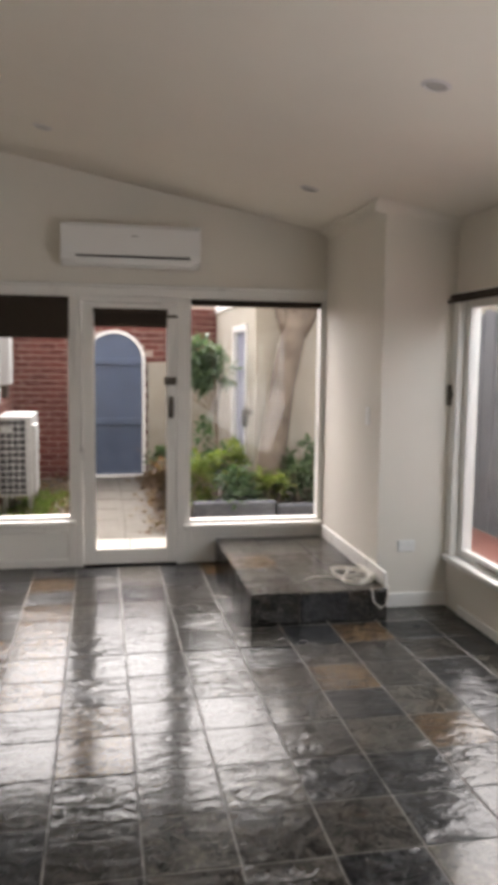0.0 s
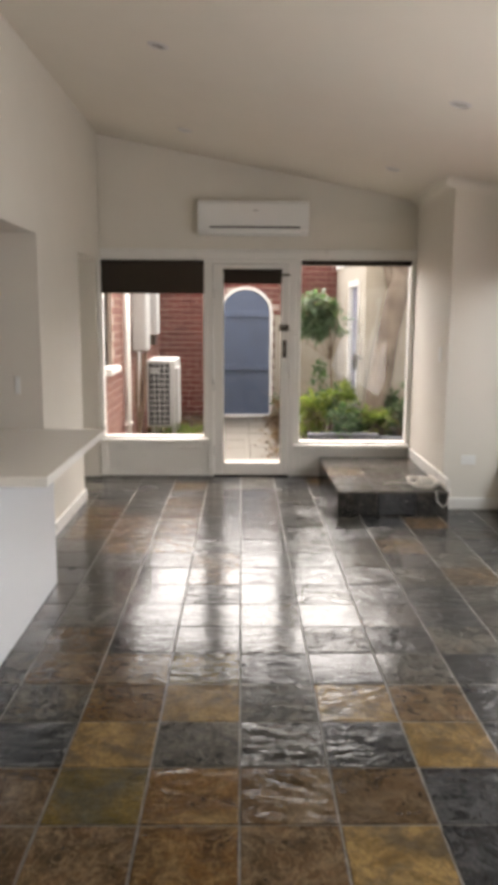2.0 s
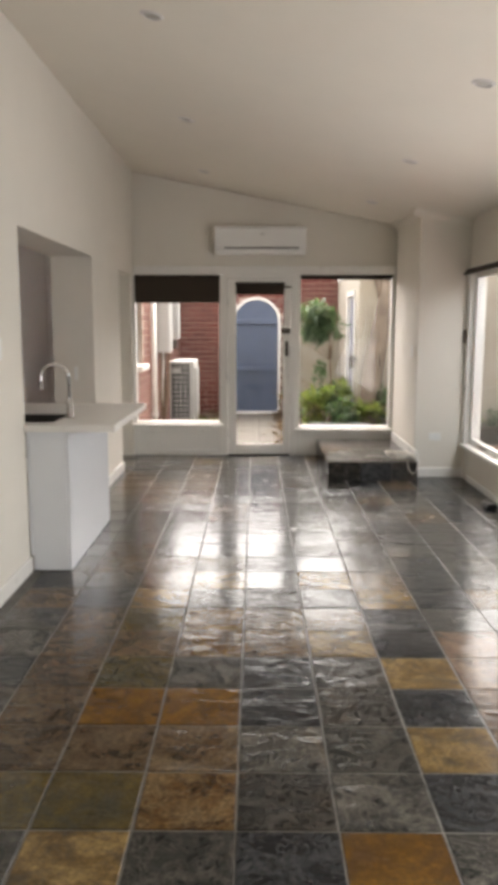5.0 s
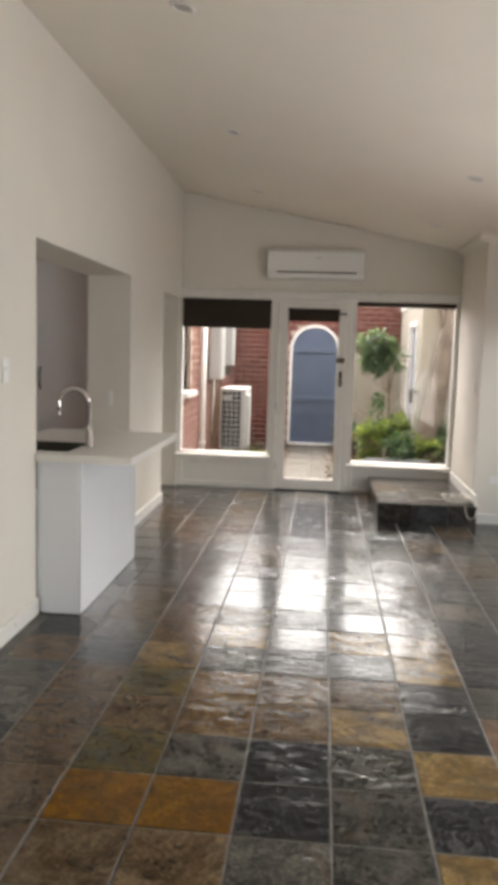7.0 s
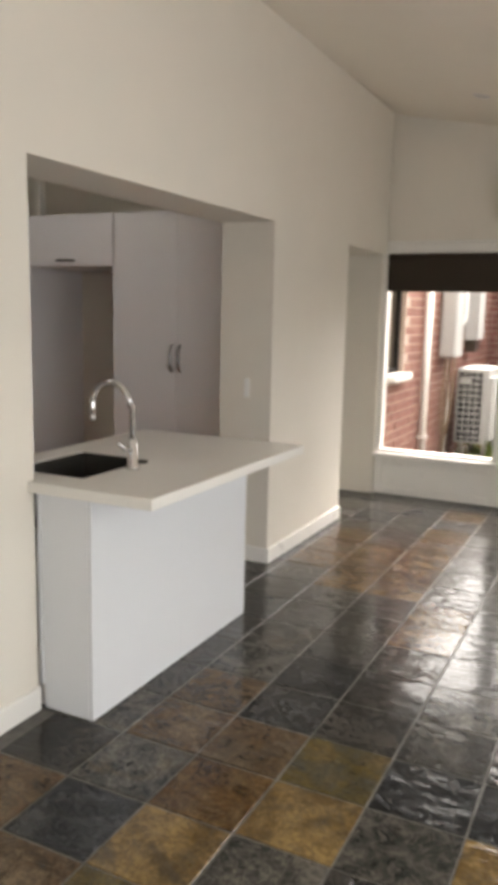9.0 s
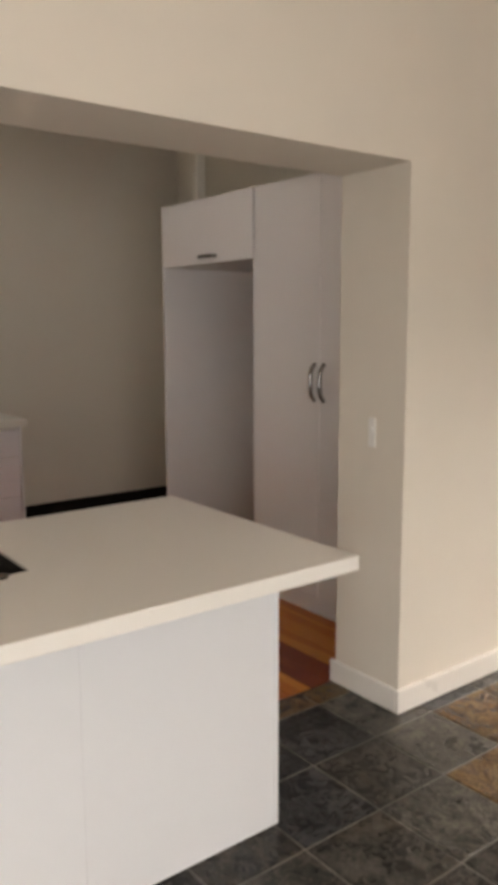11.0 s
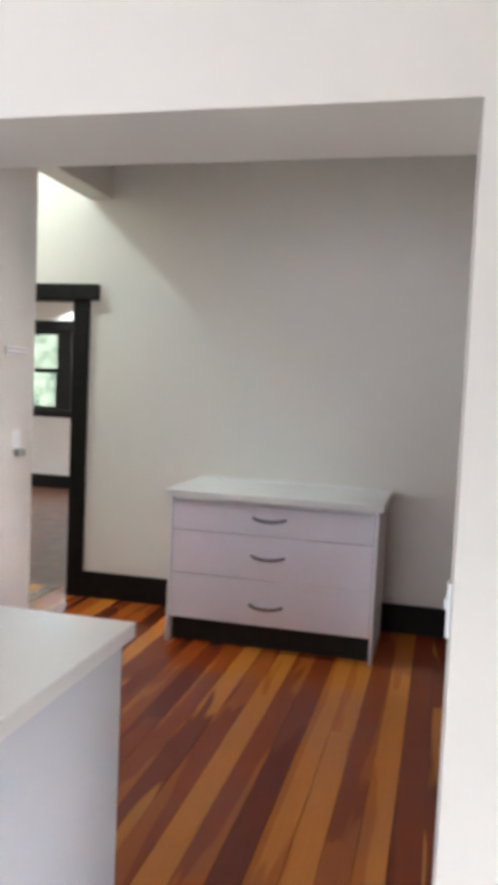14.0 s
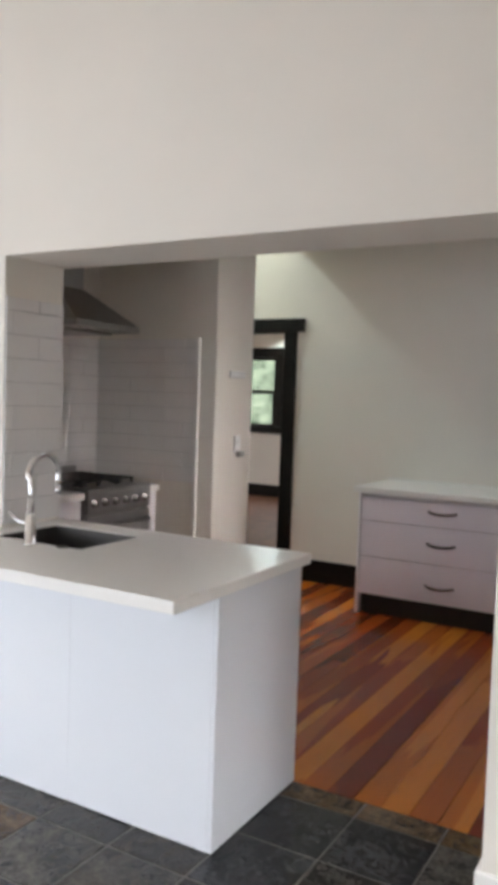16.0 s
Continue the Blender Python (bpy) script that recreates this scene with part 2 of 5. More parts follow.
BARK = speckle("smooth_bark", (0.095, 0.070, 0.052), (0.225, 0.18, 0.14), 5, 0.85, 0.5, 0.02)
TWIG = speckle("twig_bark", (0.16, 0.11, 0.07), (0.25, 0.18, 0.12), 20, 0.85)
LEAF1 = leaf_material("leaf_fresh", (0.11, 0.17, 0.035), (0.24, 0.29, 0.06), (0.40, 0.40, 0.10))
LEAF2 = leaf_material("leaf_deep", (0.04, 0.085, 0.035), (0.075, 0.135, 0.06), (0.14, 0.19, 0.09))
LEAF3 = leaf_material("leaf_tree", (0.0406, 0.0812, 0.0443), (0.0738, 0.125, 0.0664), (0.162, 0.207, 0.0886))
LITTER = leaf_material("leaf_litter", (0.0684, 0.038, 0.0228), (0.129, 0.076, 0.0456), (0.198, 0.137, 0.0836))
GRASS = leaf_material("grass_blades", (0.059, 0.0963, 0.0221), (0.118, 0.162, 0.0443), (0.207, 0.221, 0.0886))


def glass_material():
    k = bpy.data.materials.new("window_glass")
    k.use_nodes = True
    n, l = k.node_tree.nodes, k.node_tree.links
    n.remove(n["Principled BSDF"])
    clear, gloss, mix = n.new("ShaderNodeBsdfTransparent"), n.new("ShaderNodeBsdfGlossy"), n.new("ShaderNodeMixShader")
    clear.inputs[0].default_value = (0.97, 0.98, 0.975, 1)
    gloss.inputs["Roughness"].default_value = 0.02
    lw, power, scale = n.new("ShaderNodeLayerWeight"), n.new("ShaderNodeMath"), n.new("ShaderNodeMath")
    lw.inputs["Blend"].default_value = 0.5
    power.operation, power.inputs[1].default_value = 'POWER', 4.0
    scale.operation, scale.inputs[1].default_value, scale.inputs[2].default_value = 'MULTIPLY_ADD', 0.45, 0.03
    l.new(lw.outputs["Facing"], power.inputs[0])
    l.new(power.outputs[0], scale.inputs[0])
    l.new(scale.outputs[0], mix.inputs[0])
    l.new(clear.outputs[0], mix.inputs[1])
    l.new(gloss.outputs[0], mix.inputs[2])
    l.new(mix.outputs[0], n["Material Output"].inputs[0])
    return k


GLASS = glass_material()


# ---- geometry helpers ----
def box(x0, x1, y0, y1, z0, z1, bevel=0.0, seg=1):
    bm = bmesh.new()
    bmesh.ops.create_cube(bm, size=1, matrix=Matrix.LocRotScale(
        ((x0 + x1) / 2, (y0 + y1) / 2, (z0 + z1) / 2), None, (abs(x1 - x0), abs(y1 - y0), abs(z1 - z0))))
    if bevel:
        bmesh.ops.bevel(bm, geom=bm.edges[:], offset=bevel, segments=seg, profile=0.5, affect='EDGES')
    return bm


def tube(points, r, sides=10, cap=True):
    """A round bar along points; r is one radius or one for each point."""
    bm = bmesh.new()
    pts = [Vector(p) for p in points]
    rs = r if hasattr(r, "__len__") else [r] * len(pts)
    rings, side = [], None
    for i, p in enumerate(pts):
        d = (pts[min(i + 1, len(pts) - 1)] - pts[max(i - 1, 0)]).normalized()
        if side is None:
            side = d.orthogonal().normalized()
        side = (side - d * side.dot(d)).normalized()
        up = d.cross(side)
        rings.append([bm.verts.new(p + rs[i] * (math.cos(a) * side + math.sin(a) * up))
                      for a in (2 * math.pi * k / sides for k in range(sides))])
    for a, b in zip(rings, rings[1:]):
        for k in range(sides):
            bm.faces.new((a[k], a[(k + 1) % sides], b[(k + 1) % sides], b[k]))
    if cap:
        bm.faces.new(rings[0][::-1])
        bm.faces.new(rings[-1])
    bmesh.ops.recalc_face_normals(bm, faces=bm.faces[:])
    for f in bm.faces:
        f.smooth = len(f.verts) == 4
    return bm


def disc(x, y, z, r, h, sides=28, bevel=0.0):
    bm = bmesh.new()
    bmesh.ops.create_cone(bm, cap_ends=True, segments=sides, radius1=r, radius2=r, depth=h,
                          matrix=Matrix.Translation((x, y, z + h / 2)))
    if bevel:
        edges = [e for e in bm.edges if all(len(f.verts) > 4 or True for f in e.link_faces) and abs(e.verts[0].co.z - e.verts[1].co.z) < 1e-6]
        bmesh.ops.bevel(bm, geom=edges, offset=bevel, segments=2, profile=0.5, affect='EDGES')
    return bm


def prism(profile, axis, lo, hi):
    """Extrude a 2D outline along axis 'x', 'y' or 'z' from lo to hi."""
    bm = bmesh.new()
    put = {"x": lambda a, b, c: (c, a, b), "y": lambda a, b, c: (a, c, b), "z": lambda a, b, c: (a, b, c)}[axis]
    one = [bm.verts.new(put(a, b, lo)) for a, b in profile]
    two = [bm.verts.new(put(a, b, hi)) for a, b in profile]
    bm.faces.new(one[::-1])
    bm.faces.new(two)
    for i in range(len(one)):
        j = (i + 1) % len(one)
        bm.faces.new((one[i], one[j], two[j], two[i]))
    bmesh.ops.recalc_face_normals(bm, faces=bm.faces[:])
    return bm


def joined(*bms):
    out = bmesh.new()
    me = bpy.data.meshes.new("scratch")
    for b in bms:
        b.to_mesh(me)
        b.free()
        out.from_mesh(me)
    bpy.data.meshes.remove(me)
    return out


def ring_box(x0, x1, z0, z1, w, y0, y1, bevel=0.004):
    """A rectangular frame in the x-z plane, members w wide, butted end to end."""
    return joined(box(x0, x0 + w, y0, y1, z0, z1, bevel), box(x1 - w, x1, y0, y1, z0, z1, bevel),
                  box(x0 + w, x1 - w, y0 + 0.001, y1 - 0.001, z0, z0 + w, bevel),
                  box(x0 + w, x1 - w, y0 + 0.001, y1 - 0.001, z1 - w, z1, bevel))


def mesh_object(name, bm, mat):
    me = bpy.data.meshes.new(name)
    bm.to_mesh(me)
    bm.free()
    me.materials.append(mat)
    return new(name, me)


def part(name, bm, mat, parent, label=""):
    ob = mesh_object(name, bm, mat)
    ob.parent = parent
    if parent.type == 'EMPTY':
        ob.matrix_parent_inverse = parent.matrix_basis.inverted()
    return tagged(ob, label)


def thing(name, base, label, category, group=""):
    ob = new(name)
    ob.empty_display_size = 0.1
    ob.matrix_basis = Matrix.Translation(base)
    return tagged(ob, label, category, group)


def setting(name, bm, mat, label=""):
    return tagged(mesh_object(name, bm, mat), label, kind="structure")


def setting_group(name, base, label=""):
    ob = new(name)
    ob.matrix_basis = Matrix.Translation(base)
    return tagged(ob, label, kind="structure")


# ---- the plan ----
WX, WXI = -1.188, -1.53          # kitchen wall: living face and kitchen face
RX = 2.18                       # side window wall
FY, BY = 5.975, -5.5             # garden end and back end of the living room
OY0, OY1, OZ = 1.688, 3.722, 2.024   # servery opening
SLOPE = 0.195


def ceil_z(x):
    return 2.62 - SLOPE * (x - 1.3)


setting("floor", box(-1.541, RX + 0.1, BY, FY + 0.105, -0.12, -0.0025), GROUT, "grouted slate tile floor")
setting("floor_kitchen", box(-4.8106, -1.541, -1.2, 5.0, -0.12, -0.022), DARKWOOD, "timber board floor of the kitchen")
setting("wall_kitchen", joined(
    box(WXI, WX, BY, OY0, 0, 3.4), box(WXI, WX, OY0, OY1, OZ, 3.4), box(WXI, WX, OY1, 4.985, 0, 3.4),
    box(WXI, WX, 4.985, 5.93, 2.005, 3.4), box(WXI, -1.226, 5.93, 6.08, 0, 3.4)), WALL, "thick warm white painted wall with a servery opening")
setting("ceiling", prism([(WXI, ceil_z(WXI)), (RX + 0.2, ceil_z(RX + 0.2)), (RX + 0.2, 2.75), (WXI, 3.5)], 'y', BY - 0.15, 6.08), CEIL, "raked plaster ceiling")
setting("wall_back", box(WXI, RX + 0.2, BY - 0.15, BY, -0.1, 3.4), WALL)
setting("wall_side", joined(box(RX, RX + 0.16, BY, -3.65, -0.1, 2.8), box(RX, RX + 0.16, -3.65, 4.70, -0.1, 0.31),
                            box(RX, RX + 0.16, -3.65, 4.70, 1.99, 2.8)), WALL, "painted wall under and over the side window")
setting("wall_pier", box(1.705, RX + 0.16, 4.70, 6.08, -0.1, 2.8), WALL, "white painted pier beside the garden window")
CV = 0.075                       # plaster cove where the pier meets the ceiling
COVE = [(0, 0.02), (-CV, 0.02), (-CV, 0)] + [(-CV + CV * math.sin(a), -CV + CV * math.cos(a)) for a in (0.3, 0.6, 0.9, 1.2)] + [(0, -CV)]
setting("trim_cove_1", prism([(1.705 + u, ceil_z(1.705) + v) for u, v in COVE], 'y', 4.70, FY), WALL, "plaster cove along the pier's side")
front_cove = prism([(4.70 + u, v) for u, v in COVE], 'x', 1.705 - CV, RX)
for v in front_cove.verts:
    v.co.z += ceil_z(v.co.x)
setting("trim_cove_2", front_cove, WALL, "plaster cove along the pier's front")
setting("wall_garden_end", box(-1.226, 1.705, FY, 6.08, 2.09, 3.4), WALL, "painted wall over the garden windows")

# kitchen shell
setting("wall_kitchen_back", joined(box(-4.8106, -4.6642, -1.2, 0.38, 0, 4.7), box(-4.8106, -4.6642, 0.38, 1.20, 2.045, 4.7),
                                    box(-4.8106, -4.6642, 1.20, 5.1, 0, 4.7)), WALL)
setting("wall_kitchen_north", box(-4.6642, WXI, 4.97, 5.1, 0, 3.5), WALL)
setting("wall_alcove", box(-3.21, WXI, 0.30, 0.45, 0, 3.5), WALL, "wall behind the stove")
setting("wall_nib", box(-3.6882, -3.21, 0.30, 1.45, 0, 4.7, 0.006, 2), WALL, "white pillar beside the passage")
setting("wall_lintel", box(-4.6642, -3.6882, 1.29, 1.45, 2.71, 4.7), WALL)
setting("wall_passage_south", box(-4.6642, -3.5418, -1.2, -1.05, 0, 4.7), WALL)
setting("wall_passage_side", box(-3.6882, -3.5418, -1.05, 0.30, 0, 4.7), WALL)
SX, SY, SH = -2.75, 3.05, 0.36     # small unseen skylight, added to brighten the kitchen
setting("ceiling_kitchen", joined(box(-4.6642, -3.6882, 1.45, 4.97, 3.1, 3.2), box(-3.6882, SX - SH, 0.45, 4.97, 3.1, 3.2), box(SX + SH, WXI, 0.45, 4.97, 3.1, 3.2),
                                  box(SX - SH, SX + SH, 0.45, SY - SH, 3.1, 3.2), box(SX - SH, SX + SH, SY + SH, 4.97, 3.1, 3.2)), CEIL)
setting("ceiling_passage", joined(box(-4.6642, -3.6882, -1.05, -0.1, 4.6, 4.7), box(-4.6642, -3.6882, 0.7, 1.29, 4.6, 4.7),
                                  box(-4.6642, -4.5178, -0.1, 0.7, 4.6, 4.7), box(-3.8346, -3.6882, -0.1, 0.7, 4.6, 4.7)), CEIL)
hall = setting("wall_side_hall", joined(box(-2.761, WXI, 5.1, 5.93, -0.1, 0.0), box(-2.8586, -2.761, 5.1, 6.08, -0.1, 2.6),
                                        box(-2.761, WXI, 5.93, 6.08, -0.1, 2.6), box(-2.761, WXI, 5.1, 5.93, 2.5, 2.6)), WALL)

# far room
setting("floor_far_room", box(-9.5, -4.8106, -3.2, 2.2, -0.12, 0.0), speckle("far_floor_boards", (0.10, 0.035, 0.014), (0.17, 0.062, 0.022), 6, 0.6, 0.05))
setting("wall_far_room", joined(box(-9.65, -9.5, -3.2, -2.3, 0, 3.1), box(-9.65, -9.5, -0.55, 2.2, 0, 3.1),
                                box(-9.65, -9.5, -2.3, -0.55, 0, 1.03), box(-9.65, -9.5, -2.3, -0.55, 2.15, 3.1),
                                box(-9.65, -4.8106, -3.35, -3.2, 0, 3.1), box(-9.65, -4.8106, 2.2, 2.35, 0, 3.1)), WALL)
setting("ceiling_far_room", box(-9.65, -4.8106, -3.35, 2.35, 3.1, 3.2), CEIL)


# ---- trim, skirtings ----
def skirting(name, x0, x1, y0, y1, z0=0.0, h=0.095, mat=TRIM):
    return setting(name, box(x0, x1, y0, y1, z0, z0 + h, 0.006, 2), mat, "painted timber skirting board")


skirting("baseboard_1", WX, WX + 0.018, BY, OY0 - 0.002)
skirting("baseboard_2", WX, WX + 0.018, OY1 - 0.018, 4.99)
skirting("baseboard_3", WXI - 0.018, WX, OY1 - 0.018, OY1)
skirting("baseboard_4", 1.705 - 0.0, RX, 4.682, 4.70)
skirting("baseboard_5", 1.687, 1.705, 4.50, FY - 0.02, 0.188, 0.10)
skirting("baseboard_6", RX - 0.016, RX, BY, 4.50, 0, 0.06)
skirting("baseboard_7", -4.6642, -4.6427, 1.31, 2.12, 0.0, 0.18, DARKWOOD)
skirting("baseboard_8", -4.6642, -4.6427, 3.40, 4.95, 0.0, 0.18, DARKWOOD)
skirting("baseboard_9", -9.5, -9.478, -3.1514, 2.2, 0.0, 0.18, DARKWOOD)
skirting("baseboard_10", -4.6642, -4.6427, 2.12, 3.40, 0.0, 0.18, DARKWOOD)
setting("trim_head", joined(box(-1.225, 1.704, 5.945, 5.98, 2.025, 2.09, 0.006, 2), box(-1.224, 1.704, 5.932, 5.98, 2.09, 2.112, 0.006, 2)),
        TRIM, "painted head moulding over the garden windows")


# ---- garden windows and door ----
def pane(name, x0, x1, y, z0, z1, parent):
    ob = part(name, box(x0, x1, y - 0.003, y + 0.003, z0, z1), GLASS, parent, "clear window glass")
    ob.visible_shadow = False
    return ob


def garden_window(name, x0, x1, sill, head, label, panel_to):
    w = setting_group(name, (x0, FY, 0), label)
    part("window_frame", ring_box(x0, x1, sill, head, 0.042, 5.965, 6.065), TRIM, w)
    pane("pane", x0 + 0.038, x1 - 0.038, 6.015, sill + 0.038, head - 0.038, w)
    part("window_sill", box(x0 - 0.01, x1 + 0.005, 5.915, 5.98, sill - 0.022, sill + 0.018, 0.009, 2), TRIM, w)
    part("panel", box(x0, panel_to, 5.992, 6.05, 0.0, sill - 0.022), TRIM, w)
    part("panel_frame", ring_box(x0, panel_to, 0.0, sill - 0.022, 0.06, 5.975, 5.995, 0.004), TRIM, w)
    return w


garden_window("window_1", -1.222, -0.207, 0.345, 2.025, "white painted fixed garden window with a panel below", -0.207)
garden_window("window_2", 0.612, 1.704, 0.295, 2.025, "white painted garden window over the slate step", 1.704)
setting("trim_post_1", box(-0.207, -0.151, 5.95, 6.07, 0.0, 2.025, 0.006, 2), TRIM, "door post")
setting("trim_post_2", box(0.548, 0.612, 5.95, 6.07, 0.0, 2.025, 0.006, 2), TRIM, "door post")
setting("trim_door_head", box(-0.151, 0.548, 5.952, 6.068, 1.981, 2.025, 0.004), TRIM)

door = setting_group("door_1", (0.21, 6., 0), "white glazed garden door, closed")
dx0, dx1, dz1 = -0.148, 0.545, 1.978
sl, sr = 0.078, 0.062
part("stile", box(dx0, dx0 + sl, 5.97, 6.01, 0.012, dz1, 0.004), TRIM, door)
part("stile", box(dx1 - sr, dx1, 5.97, 6.01, 0.012, dz1, 0.004), TRIM, door)
part("rail", box(dx0 + sl, dx1 - sr, 5.971, 6.009, 0.012, 0.118, 0.004), TRIM, door)
part("rail", box(dx0 + sl, dx1 - sr, 5.971, 6.009, dz1 - 0.05, dz1, 0.004), TRIM, door)
pane("pane", dx0 + sl - 0.004, dx1 - sr + 0.004, 5.99, 0.114, dz1 - 0.046, door)
part("beading", ring_box(dx0 + sl, dx1 - sr, 0.118, dz1 - 0.05, 0.012, 5.964, 5.976, 0.003), TRIM, door)
lock = part("lock_plate", box(0.488, 0.524, 5.954, 5.97, 1.13, 1.29, 0.004), BRONZE, door, "dark bronze lock plate")
part("door_handle", tube([(0.506, 5.955, 1.22), (0.506, 5.925, 1.22), (0.50, 5.915, 1.20), (0.50, 5.915, 1.13)], 0.009), BRONZE, lock)
part("night_latch", joined(box(0.455, 0.544, 5.945, 5.97, 1.375, 1.435, 0.006), tube([(0.485, 5.945, 1.405), (0.485, 5.925, 1.405)], [0.016, 0.013], 12)), BRONZE, door, "dark rim lock")
part("bolt", box(0.475, 0.56, 5.955, 5.97, 1.875, 1.895, 0.004), BRONZE, door, "dark sliding bolt")
for hz in (0.25, 0.86, 1.72):
    part("hinge", tube([(dx0 - 0.004, 5.963, hz - 0.045), (dx0 - 0.004, 5.963, hz + 0.045)], 0.007), GREYMETAL, door)
setting("trim_threshold", box(-0.151, 0.548, 5.96, 6.1, 0.0, 0.011, 0.003), DARKWOOD, "dark worn door threshold")


def roller_blind(x0, x1, y, z0, z1, r, label):
    b = thing("roller_blind", ((x0 + x1) / 2, y, z1), label, "blind", "roller blinds")
    part("fabric", box(x0, x1, y - 0.002, y + 0.002, z0, z1), BLIND, b)
    part("bottom_bar", box(x0, x1, y - 0.008, y + 0.008, z0 - 0.012, z0 + 0.006, 0.003), BLIND, b)
    part("roller", tube([(x0, y + r * 0.6, z1 - r), (x1, y + r * 0.6, z1 - r)], r, 14), BLIND, b)
    return b


left_blind = roller_blind(-1.182, -0.24, 5.958, 1.722, 2.013, 0.022, "dark brown roller blind, partly lowered over a garden window")
roller_blind(-0.066, 0.478, 5.966, 1.813, 1.936, 0.018, "dark brown roller blind on the garden door, rolled up")
roller_blind(0.655, 1.66, 5.958, 1.978, 2.013, 0.018, "dark brown roller blind, fully rolled up")
part("cord", tube([(-0.16, 5.942, 1.98), (-0.158, 5.94, 1.4), (-0.16, 5.942, 0.92)], 0.0025, 6), GREYMETAL, left_blind, "thin hanging cord")
part("weight", tube([(-0.16, 5.942, 0.93), (-0.16, 5.942, 0.88)], 0.006, 8), GREYMETAL, left_blind)

# ---- side window ----
sw = setting_group("window_3", (RX, 2.4, 0.31), "wide white painted side window")
part("window_sill", box(RX - 0.045, RX + 0.16, -3.66, 4.699, 0.305, 0.345, 0.01, 2), TRIM, sw)
# panes below y = 0.4 are added unseen, to light the left wall
for y0, y1 in ((4.615, 4.699), (3.16, 3.23), (1.66, 1.73), (0.34, 0.40), (-0.99, -0.93), (-2.32, -2.26), (-3.66, -3.60)):
    part("post", box(RX - 0.02, RX + 0.13, y0, y1, 0.345, 1.96, 0.005), TRIM, sw)
part("head", box(RX - 0.02, RX + 0.13, -3.66, 4.699, 1.96, 2.0, 0.005), TRIM, sw)
for y0, y1 in ((3.23, 4.615), (1.73, 3.16), (0.40, 1.66), (-0.93, 0.34), (-2.26, -0.99), (-3.60, -2.32)):
    s = part("sash", joined(box(RX + 0.03, RX + 0.075, y1 - 0.055, y1, 0.345, 1.96, 0.004), box(RX + 0.03, RX + 0.075, y0, y0 + 0.055, 0.345, 1.96, 0.004),
                            box(RX + 0.031, RX + 0.074, y0 + 0.055, y1 - 0.055, 0.345, 0.40, 0.004), box(RX + 0.031, RX + 0.074, y0 + 0.055, y1 - 0.055, 1.905, 1.96, 0.004)), TRIM, sw)
    g = part("pane", box(RX + 0.05, RX + 0.056, y0 + 0.05, y1 - 0.05, 0.395, 1.91), GLASS, s)
    g.visible_shadow = False
part("stay", tube([(RX + 0.02, 4.32, 0.375), (RX + 0.005, 4.17, 0.38), (RX + 0.02, 4.03, 0.375)], 0.007), BRONZE, sw, "dark metal casement stay")
sb = thing("roller_blind", (RX - 0.03, 2.4, 1.99), "brown roller blind, fully rolled up over the side window", "blind", "roller blinds")
part("roller", tube([(RX - 0.035, 0.4, 1.975), (RX - 0.035, 4.68, 1.975)], 0.014, 14), BLIND, sb)
part("bottom_bar", box(RX - 0.07, RX - 0.055, 0.4, 4.68, 1.935, 1.955, 0.003), BLIND, sb)
cl = thing("blind_chain_holder", (2.155, 4.695, 1.35), "dark plastic blind chain holder on the white pier", "bracket")
part("body", box(2.137, 2.171, 4.672, 4.699, 1.30, 1.43, 0.008, 2), BRONZE, cl)
part("hook", tube([(2.155, 4.675, 1.40), (2.155, 4.658, 1.385), (2.155, 4.658, 1.35)], 0.004, 8), BRONZE, cl)


# ---- fittings in the living room ----
def downlight(x, y):
    d = thing("downlight", (x, y, ceil_z(x)), "round white recessed ceiling downlight, switched off", "ceiling light", "recessed ceiling downlights")
    tilt = Matrix.Translation((x, y, ceil_z(x))) @ Matrix.Rotation(math.atan(SLOPE), 4, 'Y')
    ring = bmesh.new()
    bmesh.ops.create_cone(ring, cap_ends=False, segments=32, radius1=0.046, radius2=0.060, depth=0.008, matrix=Matrix.Translation((0, 0, -0.004)))
    bmesh.ops.create_cone(ring, cap_ends=False, segments=32, radius1=0.046, radius2=0.040, depth=0.012, matrix=Matrix.Translation((0, 0, -0.002)))
    ring.transform(tilt)
    part("rim", ring, CARCASS, d)
    lens = disc(0, 0, -0.004, 0.041, 0.006, 24)
    lens.transform(tilt)
    part("lens", lens, LAMPGLASS, d)


for left_y, right_y in ((-2.7, -2.65), (-0.76, -0.73), (1.18, 1.17), (3.11, 3.0), (5.05, 4.87)):
    downlight(-0.345, left_y)
    downlight(1.26, right_y)

ac = thing("split_air_conditioner", (0.213, FY, 2.225), "white wall-mounted split air conditioner over the garden door", "air conditioner")
prof = [(FY, 2.23), (5.84, 2.23), (5.785, 2.26), (5.77, 2.305), (5.77, 2.487), (5.785, 2.515), (FY, 2.519)]
body = prism(prof, 'x', -0.285, 0.70)
bmesh.ops.bevel(body, geom=body.edges[:], offset=0.006, segments=2, profile=0.5, affect='EDGES')
part("body", body, PLASTIC, ac)
part("air_slot", box(-0.182, 0.622, 5.766, 5.78, 2.281, 2.294, 0.003), BLACK, ac, "black air outlet slot")
part("flap", prism([(5.78, 2.237), (5.768, 2.277), (5.772, 2.279), (5.785, 2.239)], 'x', -0.19, 0.63), PLASTIC, ac)
part("badge", box(0.205, 0.255, 5.7665, 5.771, 2.427, 2.435), GREYMETAL, ac)


